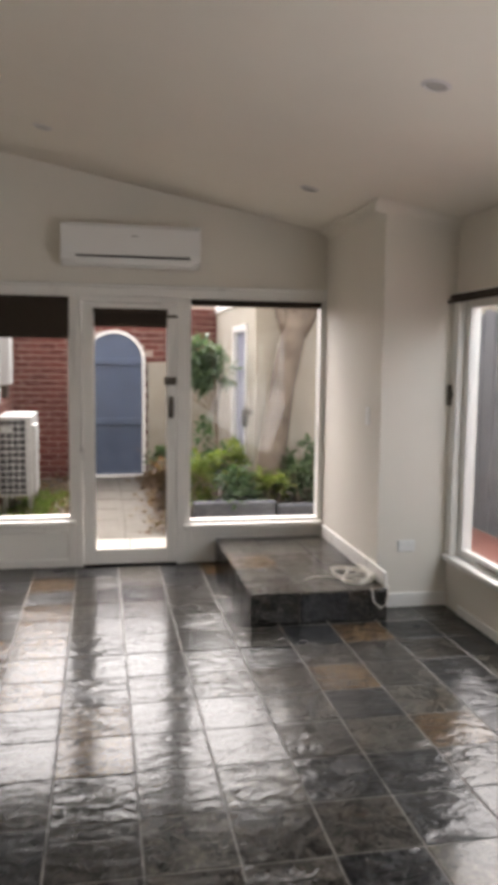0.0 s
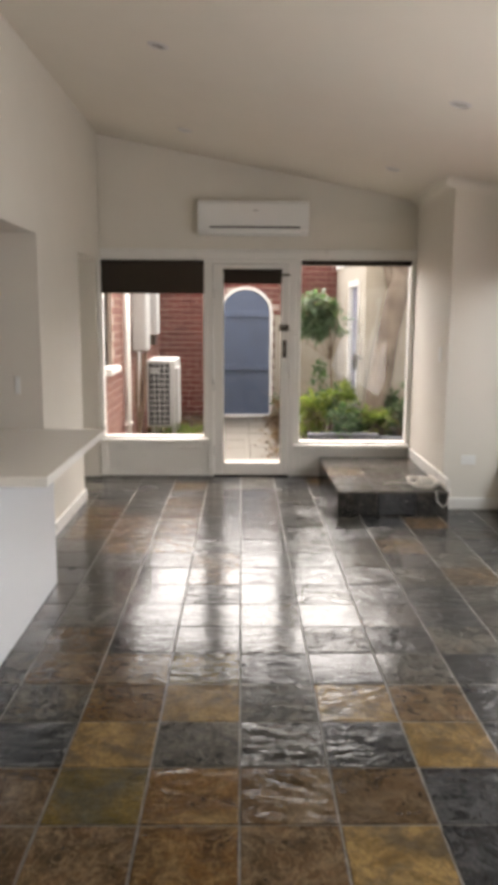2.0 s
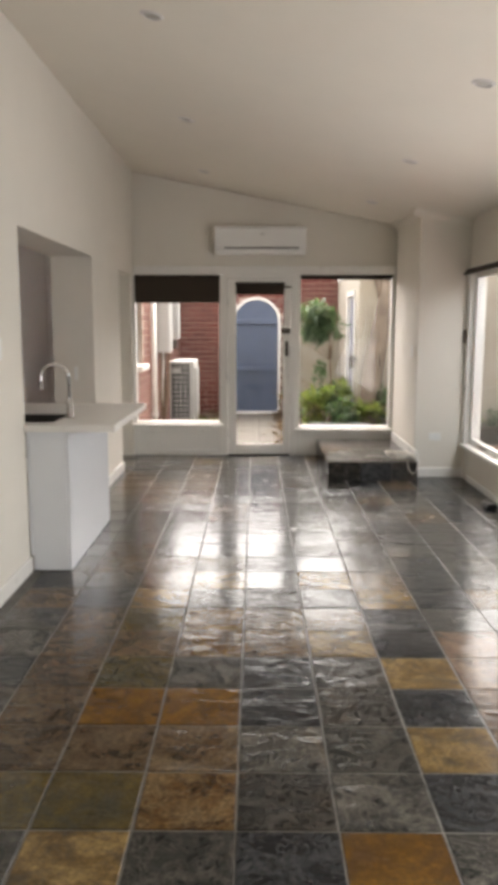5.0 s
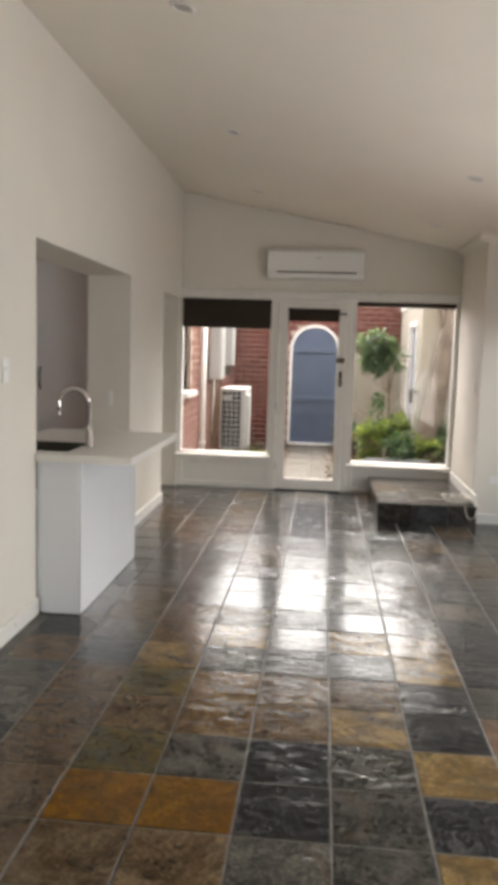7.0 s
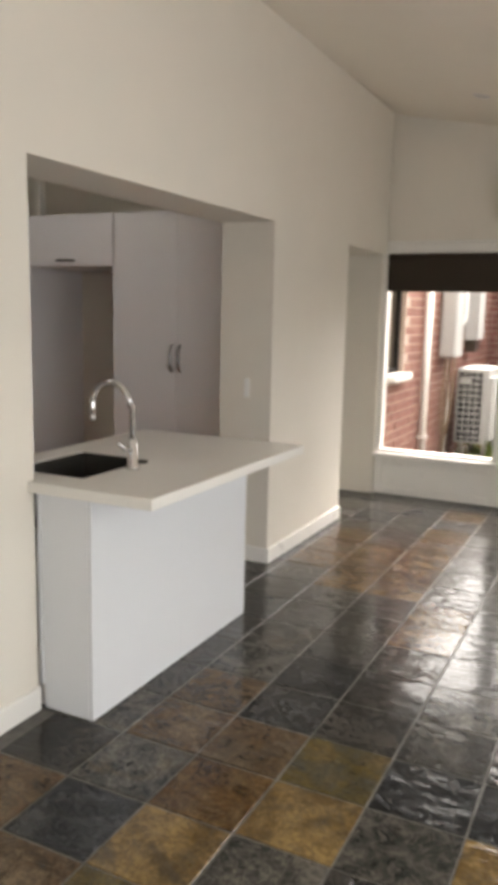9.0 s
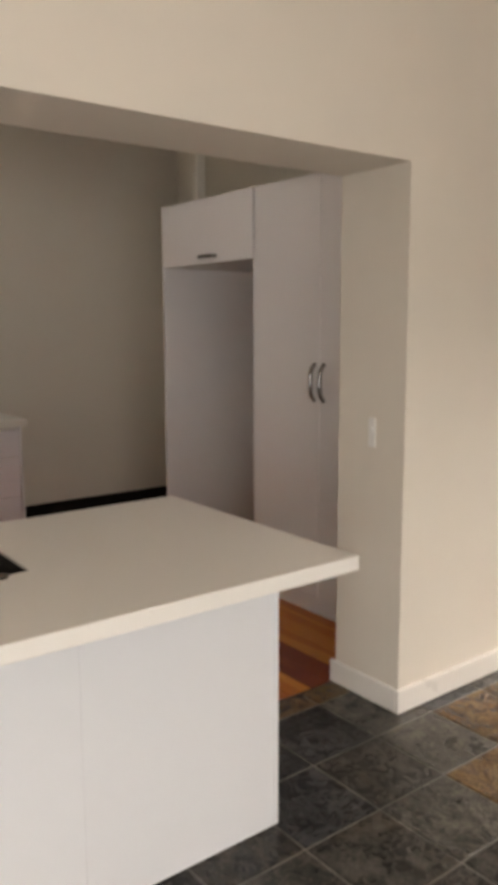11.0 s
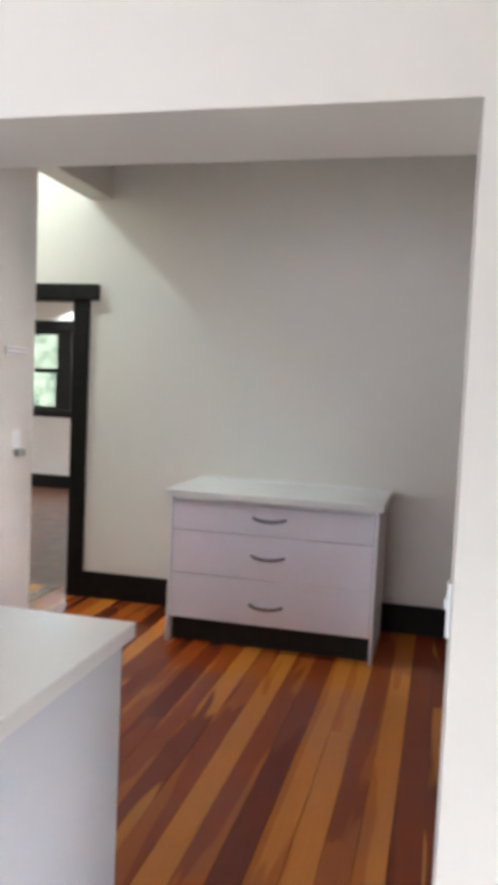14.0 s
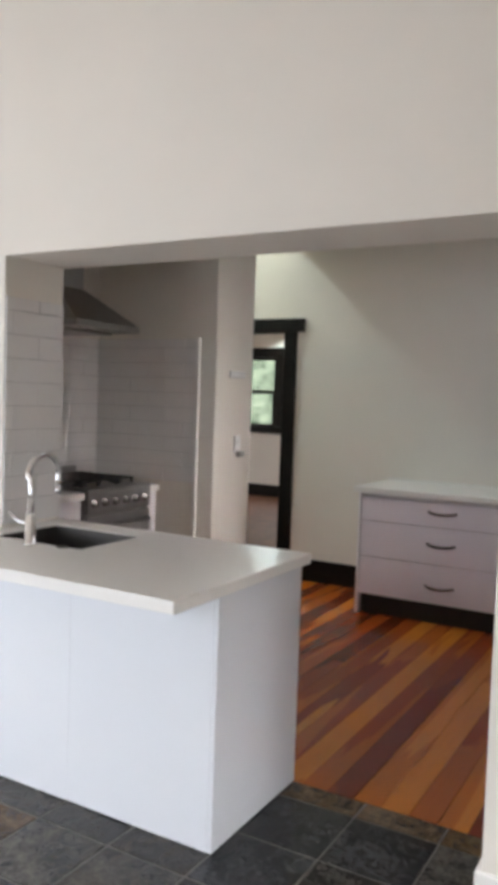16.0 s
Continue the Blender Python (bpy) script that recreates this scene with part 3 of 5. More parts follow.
def wall_plate(name, label, cat, x, y, z, w, h, normal, keys, group=""):
    """A switch or socket plate; normal names the way that it faces."""
    p = thing(name, (x, y, z), label, cat, group)
    def slab(u0, u1, z0, z1, d0, d1, bev):
        if normal in ("-y", "+y"):
            s = -1 if normal == "-y" else 1
            return box(x + u0, x + u1, min(y + s * d0, y + s * d1), max(y + s * d0, y + s * d1), z + z0, z + z1, bev, 2)
        s = -1 if normal == "-x" else 1
        return box(min(x + s * d0, x + s * d1), max(x + s * d0, x + s * d1), y + u0, y + u1, z + z0, z + z1, bev, 2)
    part("plate", slab(-w / 2, w / 2, -h / 2, h / 2, 0, 0.009, 0.003), PLASTIC, p)
    for k in range(keys):
        u = (k - (keys - 1) / 2) * w / (keys + 0.4)
        part("rocker", slab(u - 0.008, u + 0.008, 0.0, 0.022, 0.008, 0.014, 0.002), PLASTIC, p)
    return p


wall_plate("power_point", "white double power point low on the white pier", "socket", 1.90, 4.70, 0.40, 0.116, 0.074, "-y", 2)
wall_plate("light_switch", "white light switch on the pier's side above the step", "switch", 1.705, 4.93, 1.215, 0.074, 0.116, "-x", 1)
wall_plate("light_switch", "white light switch on the living room wall", "switch", WX, 1.27, 1.34, 0.074, 0.116, "+x", 2)
wall_plate("light_switch", "white light switch on the end of the servery opening", "switch", -1.345, OY1, 1.065, 0.034, 0.112, "-y", 1)
wall_plate("light_switch", "white light switch plate on the pillar", "switch", -3.5028, 1.45, 1.16, 0.08, 0.118, "+y", 1)
vent = thing("wall_control", (-3.4832, 1.45, 1.635), "flat white wall control panel with two slots", "control panel")
part("plate", box(-3.5808, -3.3759, 1.45, 1.462, 1.612, 1.66, 0.003), PLASTIC, vent)
part("slot", box(-3.5711, -3.3856, 1.4615, 1.4635, 1.645, 1.650), GROUTW, vent)
part("slot", box(-3.5711, -3.3856, 1.4615, 1.4635, 1.622, 1.627), GROUTW, vent)
plug = thing("plug_adapter", (-3.5028, 1.463, 1.10), "grey plug hanging at the pillar's switch", "plug")
part("body", box(-3.532, -3.4735, 1.461, 1.50, 1.075, 1.115, 0.008, 2), GREYMETAL, plug)

# slate step
SX0, SX1, SY0, SH = 0.852, 1.705, 4.485, 0.188
step = thing("slate_step", ((SX0 + SX1) / 2, 5.0, 0), "raised step clad in brown and grey slate tiles", "step")
part("core", box(SX0 + 0.012, SX1 - 0.001, SY0 + 0.012, FY - 0.001, 0.0, SH - 0.012), GROUT, step)
cols = [(SX0, SX0 + 0.30), (SX0 + 0.305, SX0 + 0.605), (SX0 + 0.61, SX1 - 0.002)]
rws = [(SY0, SY0 + 0.30), (SY0 + 0.305, SY0 + 0.605), (SY0 + 0.61, SY0 + 0.91), (SY0 + 0.915, SY0 + 1.215), (SY0 + 1.22, FY - 0.003)]
for i, (a, b) in enumerate(cols):
    for j, (c, d) in enumerate(rws):
        part("tile", box(a, b, c, d, SH - 0.012, SH, 0.003), SLATE["dgngdggdgdggddg"[(i * 5 + j) % 15]], step)
    part("tile", box(a, b, SY0, SY0 + 0.012, 0.002, SH - 0.013, 0.003), SLATE["dkd"[i]], step)
for c, d in rws:
    part("tile", box(SX0, SX0 + 0.012, c + 0.014, d, 0.002, SH - 0.013, 0.003), SLATE["d"], step)

# coiled cable and sheet on the step
coil = thing("coiled_cable", (1.580, 4.690, SH), "loose coil of cream cable lying on the slate step", "cable")
loop = []
for k in range(150):
    a = k * 0.26
    rr = 0.075 + 0.030 * math.sin(k * 0.13) + 0.012 * math.sin(k * 0.9)
    loop.append((1.575 + rr * 1.25 * math.cos(a), 4.740 + rr * 1.9 * math.sin(a), SH + 0.008 + 0.00022 * k + 0.008 * abs(math.sin(k * 0.31))))
loop += [(1.690, 4.560, SH + 0.03), (1.717, 4.510, SH + 0.01), (1.698, 4.465, SH - 0.03), (1.685, 4.455, SH - 0.09), (1.650, 4.458, SH - 0.11), (1.610, 4.465, SH - 0.07), (1.600, 4.480, SH + 0.006)]
part("cable", tube(loop, 0.0048, 6), CABLE, coil)
part("tail", tube([(1.630, 4.840, SH + 0.006), (1.45, 4.760, SH + 0.006), (1.33, 4.800, SH + 0.006), (1.25, 4.740, SH + 0.006)], 0.0045, 6), CABLE, coil)

adapter = thing("power_adapter", (2.06, 3.42, 0.0), "dark power adapter with cable on the slate floor", "adapter")
part("body", box(2.03, 2.11, 3.34, 3.46, 0.001, 0.04, 0.01, 2), BLACK, adapter)
part("cable", tube([(2.07, 3.46, 0.015), (2.05, 3.56, 0.008), (2.10, 3.64, 0.008), (2.13, 3.60, 0.03), (2.12, 3.5, 0.05)], 0.004, 6), GREYMETAL, adapter)


# ---- kitchen: peninsula ----
PX, PXI, PY0, PY1 = -0.942, -1.535, 1.70, 2.93
pen = thing("kitchen_peninsula", (-1.24, 2.31, 0), "white panelled kitchen peninsula base in the servery opening", "cabinet")
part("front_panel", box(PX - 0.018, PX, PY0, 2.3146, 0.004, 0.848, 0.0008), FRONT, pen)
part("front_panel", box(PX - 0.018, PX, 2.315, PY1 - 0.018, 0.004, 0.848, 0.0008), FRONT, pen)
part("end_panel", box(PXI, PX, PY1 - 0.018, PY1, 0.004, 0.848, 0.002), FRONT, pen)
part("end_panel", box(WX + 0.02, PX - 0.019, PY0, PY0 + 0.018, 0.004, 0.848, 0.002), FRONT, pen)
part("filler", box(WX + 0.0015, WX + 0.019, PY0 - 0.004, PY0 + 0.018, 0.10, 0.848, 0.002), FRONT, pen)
part("carcass", box(PXI + 0.02, PX - 0.02, PY0 + 0.02, PY1 - 0.02, 0.002, 0.60), CARCASS, pen)
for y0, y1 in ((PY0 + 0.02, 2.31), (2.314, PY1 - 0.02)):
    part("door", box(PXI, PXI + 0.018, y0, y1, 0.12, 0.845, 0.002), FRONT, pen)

TX0, TX1, TY0, TY1, TZ = -1.555, -0.655, 1.652, 2.957, 0.89
SKX0, SKX1, SKY0, SKY1 = -1.405, -1.055, 1.80, 2.25
top = thing("stone_benchtop", (-1.1, 2.3, 0.86), "pale stone benchtop with an overhang and a sink cut-out", "benchtop")
slab = bmesh.new()
gx, gy = [TX0, SKX0, WX + 0.003, SKX1, TX1], [TY0, OY0 + 0.003, SKY0, SKY1, TY1]
gv = [[slab.verts.new((x, y, TZ)) for y in gy] for x in gx]
for i in range(4):
    for j in range(4):
        if (j == 0 and i < 2) or (i in (1, 2) and j == 2):
            continue
        slab.faces.new((gv[i][j], gv[i + 1][j], gv[i + 1][j + 1], gv[i][j + 1]))
bmesh.ops.delete(slab, geom=[v for v in slab.verts if not v.link_faces], context='VERTS')
pushed = bmesh.ops.extrude_face_region(slab, geom=slab.faces[:])
bmesh.ops.translate(slab, vec=(0, 0, -0.04), verts=[g for g in pushed["geom"] if isinstance(g, bmesh.types.BMVert)])
bmesh.ops.recalc_face_normals(slab, faces=slab.faces[:])
bmesh.ops.bevel(slab, geom=[e for e in slab.edges if len(e.link_faces) == 2 and e.calc_face_angle(0) > 0.5], offset=0.003, segments=2, profile=0.5, affect='EDGES')
part("slab", slab, STONE, top)

sink = thing("sink", (-1.23, 2.025, 0.70), "undermounted stainless steel kitchen sink", "sink")
bowl = joined(box(SKX0 + 0.001, SKX0 + 0.005, SKY0 + 0.001, SKY1 - 0.001, 0.68, TZ - 0.003), box(SKX1 - 0.005, SKX1 - 0.001, SKY0 + 0.001, SKY1 - 0.001, 0.68, TZ - 0.003),
              box(SKX0 + 0.005, SKX1 - 0.005, SKY0 + 0.001, SKY0 + 0.005, 0.68, TZ - 0.004), box(SKX0 + 0.005, SKX1 - 0.005, SKY1 - 0.005, SKY1 - 0.001, 0.68, TZ - 0.004),
              box(SKX0 + 0.001, SKX1 - 0.001, SKY0 + 0.001, SKY1 - 0.001, 0.67, 0.68))
part("bowl", bowl, SINKST, sink)
part("waste", disc(-1.23, 2.025, 0.68, 0.045, 0.004, 24), CHROME, sink)

tap = thing("mixer_tap", (-1.005, 2.045, TZ), "chrome gooseneck mixer tap on the benchtop", "tap")
part("base", tube([(-1.005, 2.045, TZ), (-1.005, 2.045, TZ + 0.01), (-1.005, 2.045, TZ + 0.011), (-1.005, 2.045, TZ + 0.11), (-1.005, 2.045, TZ + 0.12)], [0.028, 0.028, 0.021, 0.021, 0.014], 20), CHROME, tap)
neck = [(-1.005, 2.045, TZ + 0.11), (-1.005, 2.045, TZ + 0.25)]
for k in range(15):
    a = math.pi * (1 - k / 14 * 1.06)
    neck.append((-1.005 - 0.086 - 0.086 * math.cos(a), 2.03 - 0.012 * (k / 14), TZ + 0.25 + 0.086 * math.sin(a)))
neck.append((neck[-1][0] - 0.001, neck[-1][1], neck[-1][2] - 0.03))
part("neck", tube(neck, 0.0115, 14), CHROME, tap)
part("aerator", tube([neck[-1], (neck[-1][0], neck[-1][1], neck[-1][2] - 0.025)], 0.0135, 14), CHROME, tap)
part("lever", tube([(-1.005, 2.045, TZ + 0.075), (-1.0, 1.985, TZ + 0.085), (-0.995, 1.94, TZ + 0.115)], [0.012, 0.007, 0.006], 10), CHROME, tap)
drain = thing("sink_button", (-1.06, 2.33, TZ), "small dark round fitting set in the benchtop", "fitting")
part("button", disc(-1.045, 2.17, TZ, 0.022, 0.005, 20), BRONZE, drain)


# ---- kitchen: tall cabinets ----
def bow_handle(c, along, out, length=0.16, drop=0.028, arch=(0, 0, 0)):
    """A curved chrome pull: centre, the way that it runs, and the way out of the door."""
    c, along, out, arch = Vector(c), Vector(along), Vector(out), Vector(arch)
    pts = []
    for k in range(13):
        u = k / 12 * 2 - 1
        pts.append(c + along * (u * length / 2) + out * (drop * (1 - u ** 4)) + arch * (1 - u * u))
    bm = tube(pts, 0.0105, 10)
    for u in (-1, 1):
        foot = tube([c + along * (u * length / 2 * 0.97), c + along * (u * length / 2 * 0.97) + out * 0.01], 0.009, 8)
        bm = joined(bm, foot)
    return bm


CYF, CYB = 4.142, 4.94
tall = thing("tall_kitchen_cabinet", (-2.5658, 4.5, 0), "tall white kitchen cabinet with an empty fridge bay", "cabinet")
part("side_panel", box(-3.542, -3.5245, CYF, CYB, 0.002, 2.178, 0.0015), CAB, tall)
part("side_panel", box(-2.63, -2.6125, CYF + 0.002, CYB, 0.002, 1.811, 0.0015), CAB, tall)
part("top_box", box(-3.5235, -2.6135, CYF + 0.022, CYB, 1.814, 2.176), CARCASS, tall)
d1 = part("door", box(-3.5235, -2.632, CYF, CYF + 0.018, 1.814, 2.176, 0.002), CAB, tall)
part("handle", bow_handle((-3.044, CYF - 0.001, 1.852), (1, 0, 0), (0, -1, 0), 0.16, 0.03), DIM_CHROME, d1)
part("pantry_body", box(-2.6115, -1.6874, CYF + 0.022, CYB, 0.10, 2.176), CARCASS, tall)
for x0, x1, hx in ((-2.6106, -2.1046, -2.1364), (-2.1017, -1.6894, -2.07)):
    d = part("door", box(x0, x1, CYF, CYF + 0.018, 0.10, 2.176, 0.002), CAB, tall)
    part("handle", bow_handle((hx, CYF - 0.001, 1.19), (0, 0, 1), (0, -1, 0), 0.18, 0.03), DIM_CHROME, d)
part("kickboard", box(-2.6106, -1.53, CYF + 0.03, CYF + 0.046, 0.002, 0.098), CAB, tall)
part("filler", box(-1.6864, -1.512, CYF + 0.001, CYF + 0.018, 0.10, 2.176, 0.002), CAB, tall)

# pale upright, taken for a wall nib's edge, built as a square post
setting("trim_duct", box(-3.50, -3.44, 4.34, 4.40, 2.18, 3.098, 0.004), WALL, "white painted square upright above the tall cabinet")

# ---- kitchen: drawer unit ----
DX, DY0, DY1 = -3.9908, 2.172, 3.374
dr = thing("drawer_unit", (-4.3226, 2.76, 0), "gloss white three-drawer kitchen cabinet standing against the wall", "drawers")
part("side_panel", box(-4.6154, DX, DY0, DY0 + 0.018, 0.0, 0.851, 0.0015), CAB, dr)
part("side_panel", box(-4.6154, DX, DY1 - 0.018, DY1, 0.0, 0.851, 0.0015), CAB, dr)
part("carcass", box(-4.6154, DX - 0.022, DY0 + 0.019, DY1 - 0.019, 0.14, 0.849), CARCASS, dr)
part("kickboard", box(-4.0688, -4.0532, DY0 + 0.019, DY1 - 0.019, 0.0, 0.14), SHADOW, dr, "recessed kickboard, coloured near-black for its shade")
for z0, z1, hz in ((0.145, 0.407, 0.262), (0.411, 0.66, 0.545), (0.664, 0.828, 0.762)):
    d = part("drawer_front", box(DX - 0.02, DX - 0.002, DY0 + 0.021, DY1 - 0.021, z0, z1, 0.002), GLOSS, dr)
    part("handle", bow_handle((DX - 0.002, 2.765, hz), (0, 1, 0), (1, 0, 0), 0.185, 0.034, (0, 0, -0.011)), DIM_CHROME, d)
dtop = thing("drawer_benchtop", (-4.3226, 2.76, 0.851), "pale stone top on the drawer unit", "benchtop")
part("slab", box(-4.6418, -3.9615, 2.142, 3.402, 0.852, 0.893, 0.003, 2), STONE, dtop)
part("upstand", box(-4.6622, -4.6432, 2.142, 3.402, 0.852, 0.907, 0.002), STONE, dtop)

# ---- kitchen: stove, hood, benches, tiling ----
stove = thing("freestanding_stove", (-2.5658, 0.85, 0), "stainless steel freestanding gas stove", "stove")
part("body", box(-2.8635, -2.2779, 0.60, 1.18, 0.10, 0.90, 0.004), STEEL, stove)
cp = part("control_panel", box(-2.8635, -2.2779, 1.18, 1.205, 0.775, 0.905, 0.005, 2), STEEL, stove)
for k in range(6):
    kx = -2.8 + k * 0.095
    part("knob", tube([(kx, 1.205, 0.835), (kx, 1.212, 0.835), (kx, 1.213, 0.835), (kx, 1.236, 0.835)], [0.024, 0.024, 0.018, 0.016], 16), SINKST, cp)
od = part("oven_door", box(-2.8586, -2.2828, 1.18, 1.203, 0.16, 0.765, 0.005, 2), STEEL, stove)
part("oven_window", box(-2.761, -2.3804, 1.2035, 1.207, 0.30, 0.60), BLACK, od)
part("oven_handle", tube([(-2.8196, 1.203, 0.70), (-2.8196, 1.24, 0.70), (-2.3218, 1.24, 0.70), (-2.3218, 1.203, 0.70)], 0.010, 10), STEEL, od)
part("hob", box(-2.8635, -2.2779, 0.58, 1.205, 0.906, 0.918, 0.004), STEEL, stove)
part("splash_rail", box(-2.8635, -2.2779, 0.56, 0.58, 0.906, 0.985, 0.004), STEEL, stove)
for bx in (-2.7317, -2.4096):
    for by in (0.74, 1.02):
        part("burner", joined(disc(bx, by, 0.918, 0.045, 0.012, 20), disc(bx, by, 0.93, 0.033, 0.008, 20)), BLACK, stove)
for bx in (-2.7317, -2.5707, -2.4096):
    bars = [box(bx - 0.075, bx + 0.075, yy - 0.006, yy + 0.006, 0.944, 0.956, 0.002) for yy in (0.66, 0.80, 0.95, 1.10)]
    bars += [box(bx + u - 0.006, bx + u + 0.006, 0.65, 1.11, 0.9442, 0.9562, 0.002) for u in (-0.07, 0.0, 0.07)]
    bars += [box(bx + u - 0.006, bx + u + 0.006, yy - 0.006, yy + 0.006, 0.918, 0.946) for u in (-0.07, 0.07) for yy in (0.66, 1.10)]
    part("trivet", joined(*bars), BLACK, stove, "black cast iron trivet")

hood = thing("range_hood", (-2.5658, 0.7, 1.80), "stainless steel canopy range hood over the stove", "range hood")
cx0, cx1, cy1, hx0, hx1, hy1 = -2.6927, -2.4389, 0.76, -2.8635, -2.2779, 1.08
canopy = bmesh.new()
lo = [canopy.verts.new(p) for p in ((hx0, 0.452, 1.865), (hx1, 0.452, 1.865), (hx1, hy1, 1.865), (hx0, hy1, 1.865))]
mid = [canopy.verts.new(p) for p in ((hx0, 0.452, 1.915), (hx1, 0.452, 1.915), (hx1, hy1, 1.90), (hx0, hy1, 1.90))]
hi = [canopy.verts.new(p) for p in ((cx0, 0.452, 2.13), (cx1, 0.452, 2.13), (cx1, cy1, 2.13), (cx0, cy1, 2.13))]
for a, b in ((lo, mid), (mid, hi)):
    for k in range(4):
        canopy.faces.new((a[k], a[(k + 1) % 4], b[(k + 1) % 4], b[k]))
canopy.faces.new(lo[::-1])
canopy.faces.new(hi)
bmesh.ops.recalc_face_normals(canopy, faces=canopy.faces[:])
part("canopy", canopy, STEEL, hood)
part("chimney", box(cx0, cx1, 0.452, cy1, 2.131, 3.0, 0.003), STEEL, hood)
part("filter", box(-2.8196, -2.3218, 0.50, 0.90, 1.850, 1.864, 0.004), GREYMETAL, hood)
part("lamp", disc(-2.5658, 0.93, 1.852, 0.02, 0.013, 16), LAMPGLASS, hood)

for name, x0, x1 in (("base_cabinet", -2.273, -1.53), ("narrow_base_cabinet", -2.985, -2.8684)):
    c = thing(name, ((x0 + x1) / 2, 0.8, 0), "white base cabinet with a stone top beside the stove", "cabinet")
    part("body", box(x0, x1, 0.47, 1.14, 0.10, 0.858), CARCASS, c)
    part("door", box(x0 + 0.002, x1 - 0.002, 1.141, 1.159, 0.12, 0.855, 0.002), CAB, c)
    part("kickboard", box(x0, x1, 1.08, 1.096, 0.002, 0.10), CAB, c)
    part("benchtop", box(x0, x1, 0.468, 1.185, 0.86, 0.90, 0.003, 2), STONE, c)


def tiled_panel(name, plane, at, u0, u1, z0, z1, tw, th, face):
    """Glazed tiles in running bond on a wall plane, each tile a piece of its own."""
    back = setting(name, box(*((min(at, at + face * 0.004), max(at, at + face * 0.004), u0, u1) if plane == "x" else
                               (u0, u1, min(at, at + face * 0.004), max(at, at + face * 0.004))), z0, z1), GROUTW, "white glazed wall tiling")
    meshes = {}
    row, z = 0, z0
    while z < z1 - 0.01:
        zz = min(z + th, z1)
        u = u0 - (tw / 2 if row % 2 else 0)
        while u < u1 - 0.004:
            a, b = max(u, u0), min(u + tw, u1)
            if b - a > 0.012:
                key = (round(b - a, 4), round(zz - z, 4))
                if key not in meshes:
                    w, h = key[0] - 0.0022, key[1] - 0.0022
                    bm = box(-0.003, 0.003, -w / 2, w / 2, -h / 2, h / 2, 0.0012) if plane == "x" else box(-w / 2, w / 2, -0.003, 0.003, -h / 2, h / 2, 0.0012)
                    meshes[key] = bpy.data.meshes.new("tile")
                    bm.to_mesh(meshes[key])
                    bm.free()
                    meshes[key].materials.append(TILEW)
                t = new("tile", meshes[key])
                c, d = (a + b) / 2, at + face * 0.006
                t.matrix_basis = pose(d, c, (z + zz) / 2, random.uniform(-0.2, 0.2), random.uniform(-0.4, 0.4), random.uniform(-0.3, 0.3)) if plane == "x" else \
                    pose(c, d, (z + zz) / 2, random.uniform(-0.4, 0.4), random.uniform(-0.2, 0.2), random.uniform(-0.3, 0.3))
                t.parent = back
            u += tw
        z += th
        row += 1
    return back


# no roof light is known here; added so that sky lights the kitchen
kl = setting_group("window_added", (SX, SY, 3.2), "small glazed roof light, unseen, added to brighten the kitchen")
part("window_frame", joined(box(SX - SH - 0.04, SX + SH + 0.04, SY - SH - 0.04, SY - SH, 3.201, 3.26), box(SX - SH - 0.04, SX + SH + 0.04, SY + SH, SY + SH + 0.04, 3.201, 3.26),
                            box(SX - SH - 0.04, SX - SH, SY - SH, SY + SH, 3.201, 3.259), box(SX + SH, SX + SH + 0.04, SY - SH, SY + SH, 3.201, 3.259)), TRIM, kl)
part("pane", box(SX - SH, SX + SH, SY - SH, SY + SH, 3.225, 3.231), GLASS, kl).visible_shadow = False

# ---- passage door frame, far room window ----
arch = setting_group("door_2", (-4.6642, 0.76, 0), "dark stained timber doorway without a door leaf")
part("post", box(-4.8155, -4.6398, 1.195, 1.31, 0.0, 2.04, 0.004), DARKWOOD, arch)
part("post", box(-4.8155, -4.6398, 0.27, 0.385, 0.0, 2.04, 0.004), DARKWOOD, arch)
part("head", box(-4.8155, -4.63, 0.21, 1.375, 2.04, 2.148, 0.004), DARKWOOD, arch)

fw = setting_group("window_4", (-9.5, -1.4, 1.0), "dark timber double-hung window pair in the far room")
part("head", box(-9.56, -9.47, -2.36, -0.49, 2.14, 2.29, 0.004), DARKWOOD, fw)
part("window_sill", box(-9.60, -9.42, -2.36, -0.49, 0.98, 1.08, 0.006), DARKWOOD, fw)
for y0, y1 in ((-2.32, -2.22), (-1.47, -1.27), (-0.63, -0.53)):
    part("mullion", box(-9.60, -9.475, y0, y1, 1.08, 2.14, 0.004), DARKWOOD, fw)
for y0, y1 in ((-2.22, -1.47), (-1.27, -0.63)):
    for z0, z1, x in ((1.08, 1.62, -9.55), (1.60, 2.14, -9.585)):
        s = part("sash", joined(box(x, x + 0.03, y0, y0 + 0.045, z0, z1), box(x, x + 0.03, y1 - 0.045, y1, z0, z1),
                                box(x + 0.001, x + 0.029, y0 + 0.045, y1 - 0.045, z0, z0 + 0.04), box(x + 0.001, x + 0.029, y0 + 0.045, y1 - 0.045, z1 - 0.04, z1)), DARKWOOD, fw)
        g = part("pane", box(x + 0.012, x + 0.017, y0 + 0.04, y1 - 0.04, z0 + 0.035, z1 - 0.035), GLASS, s)
        g.visible_shadow = False


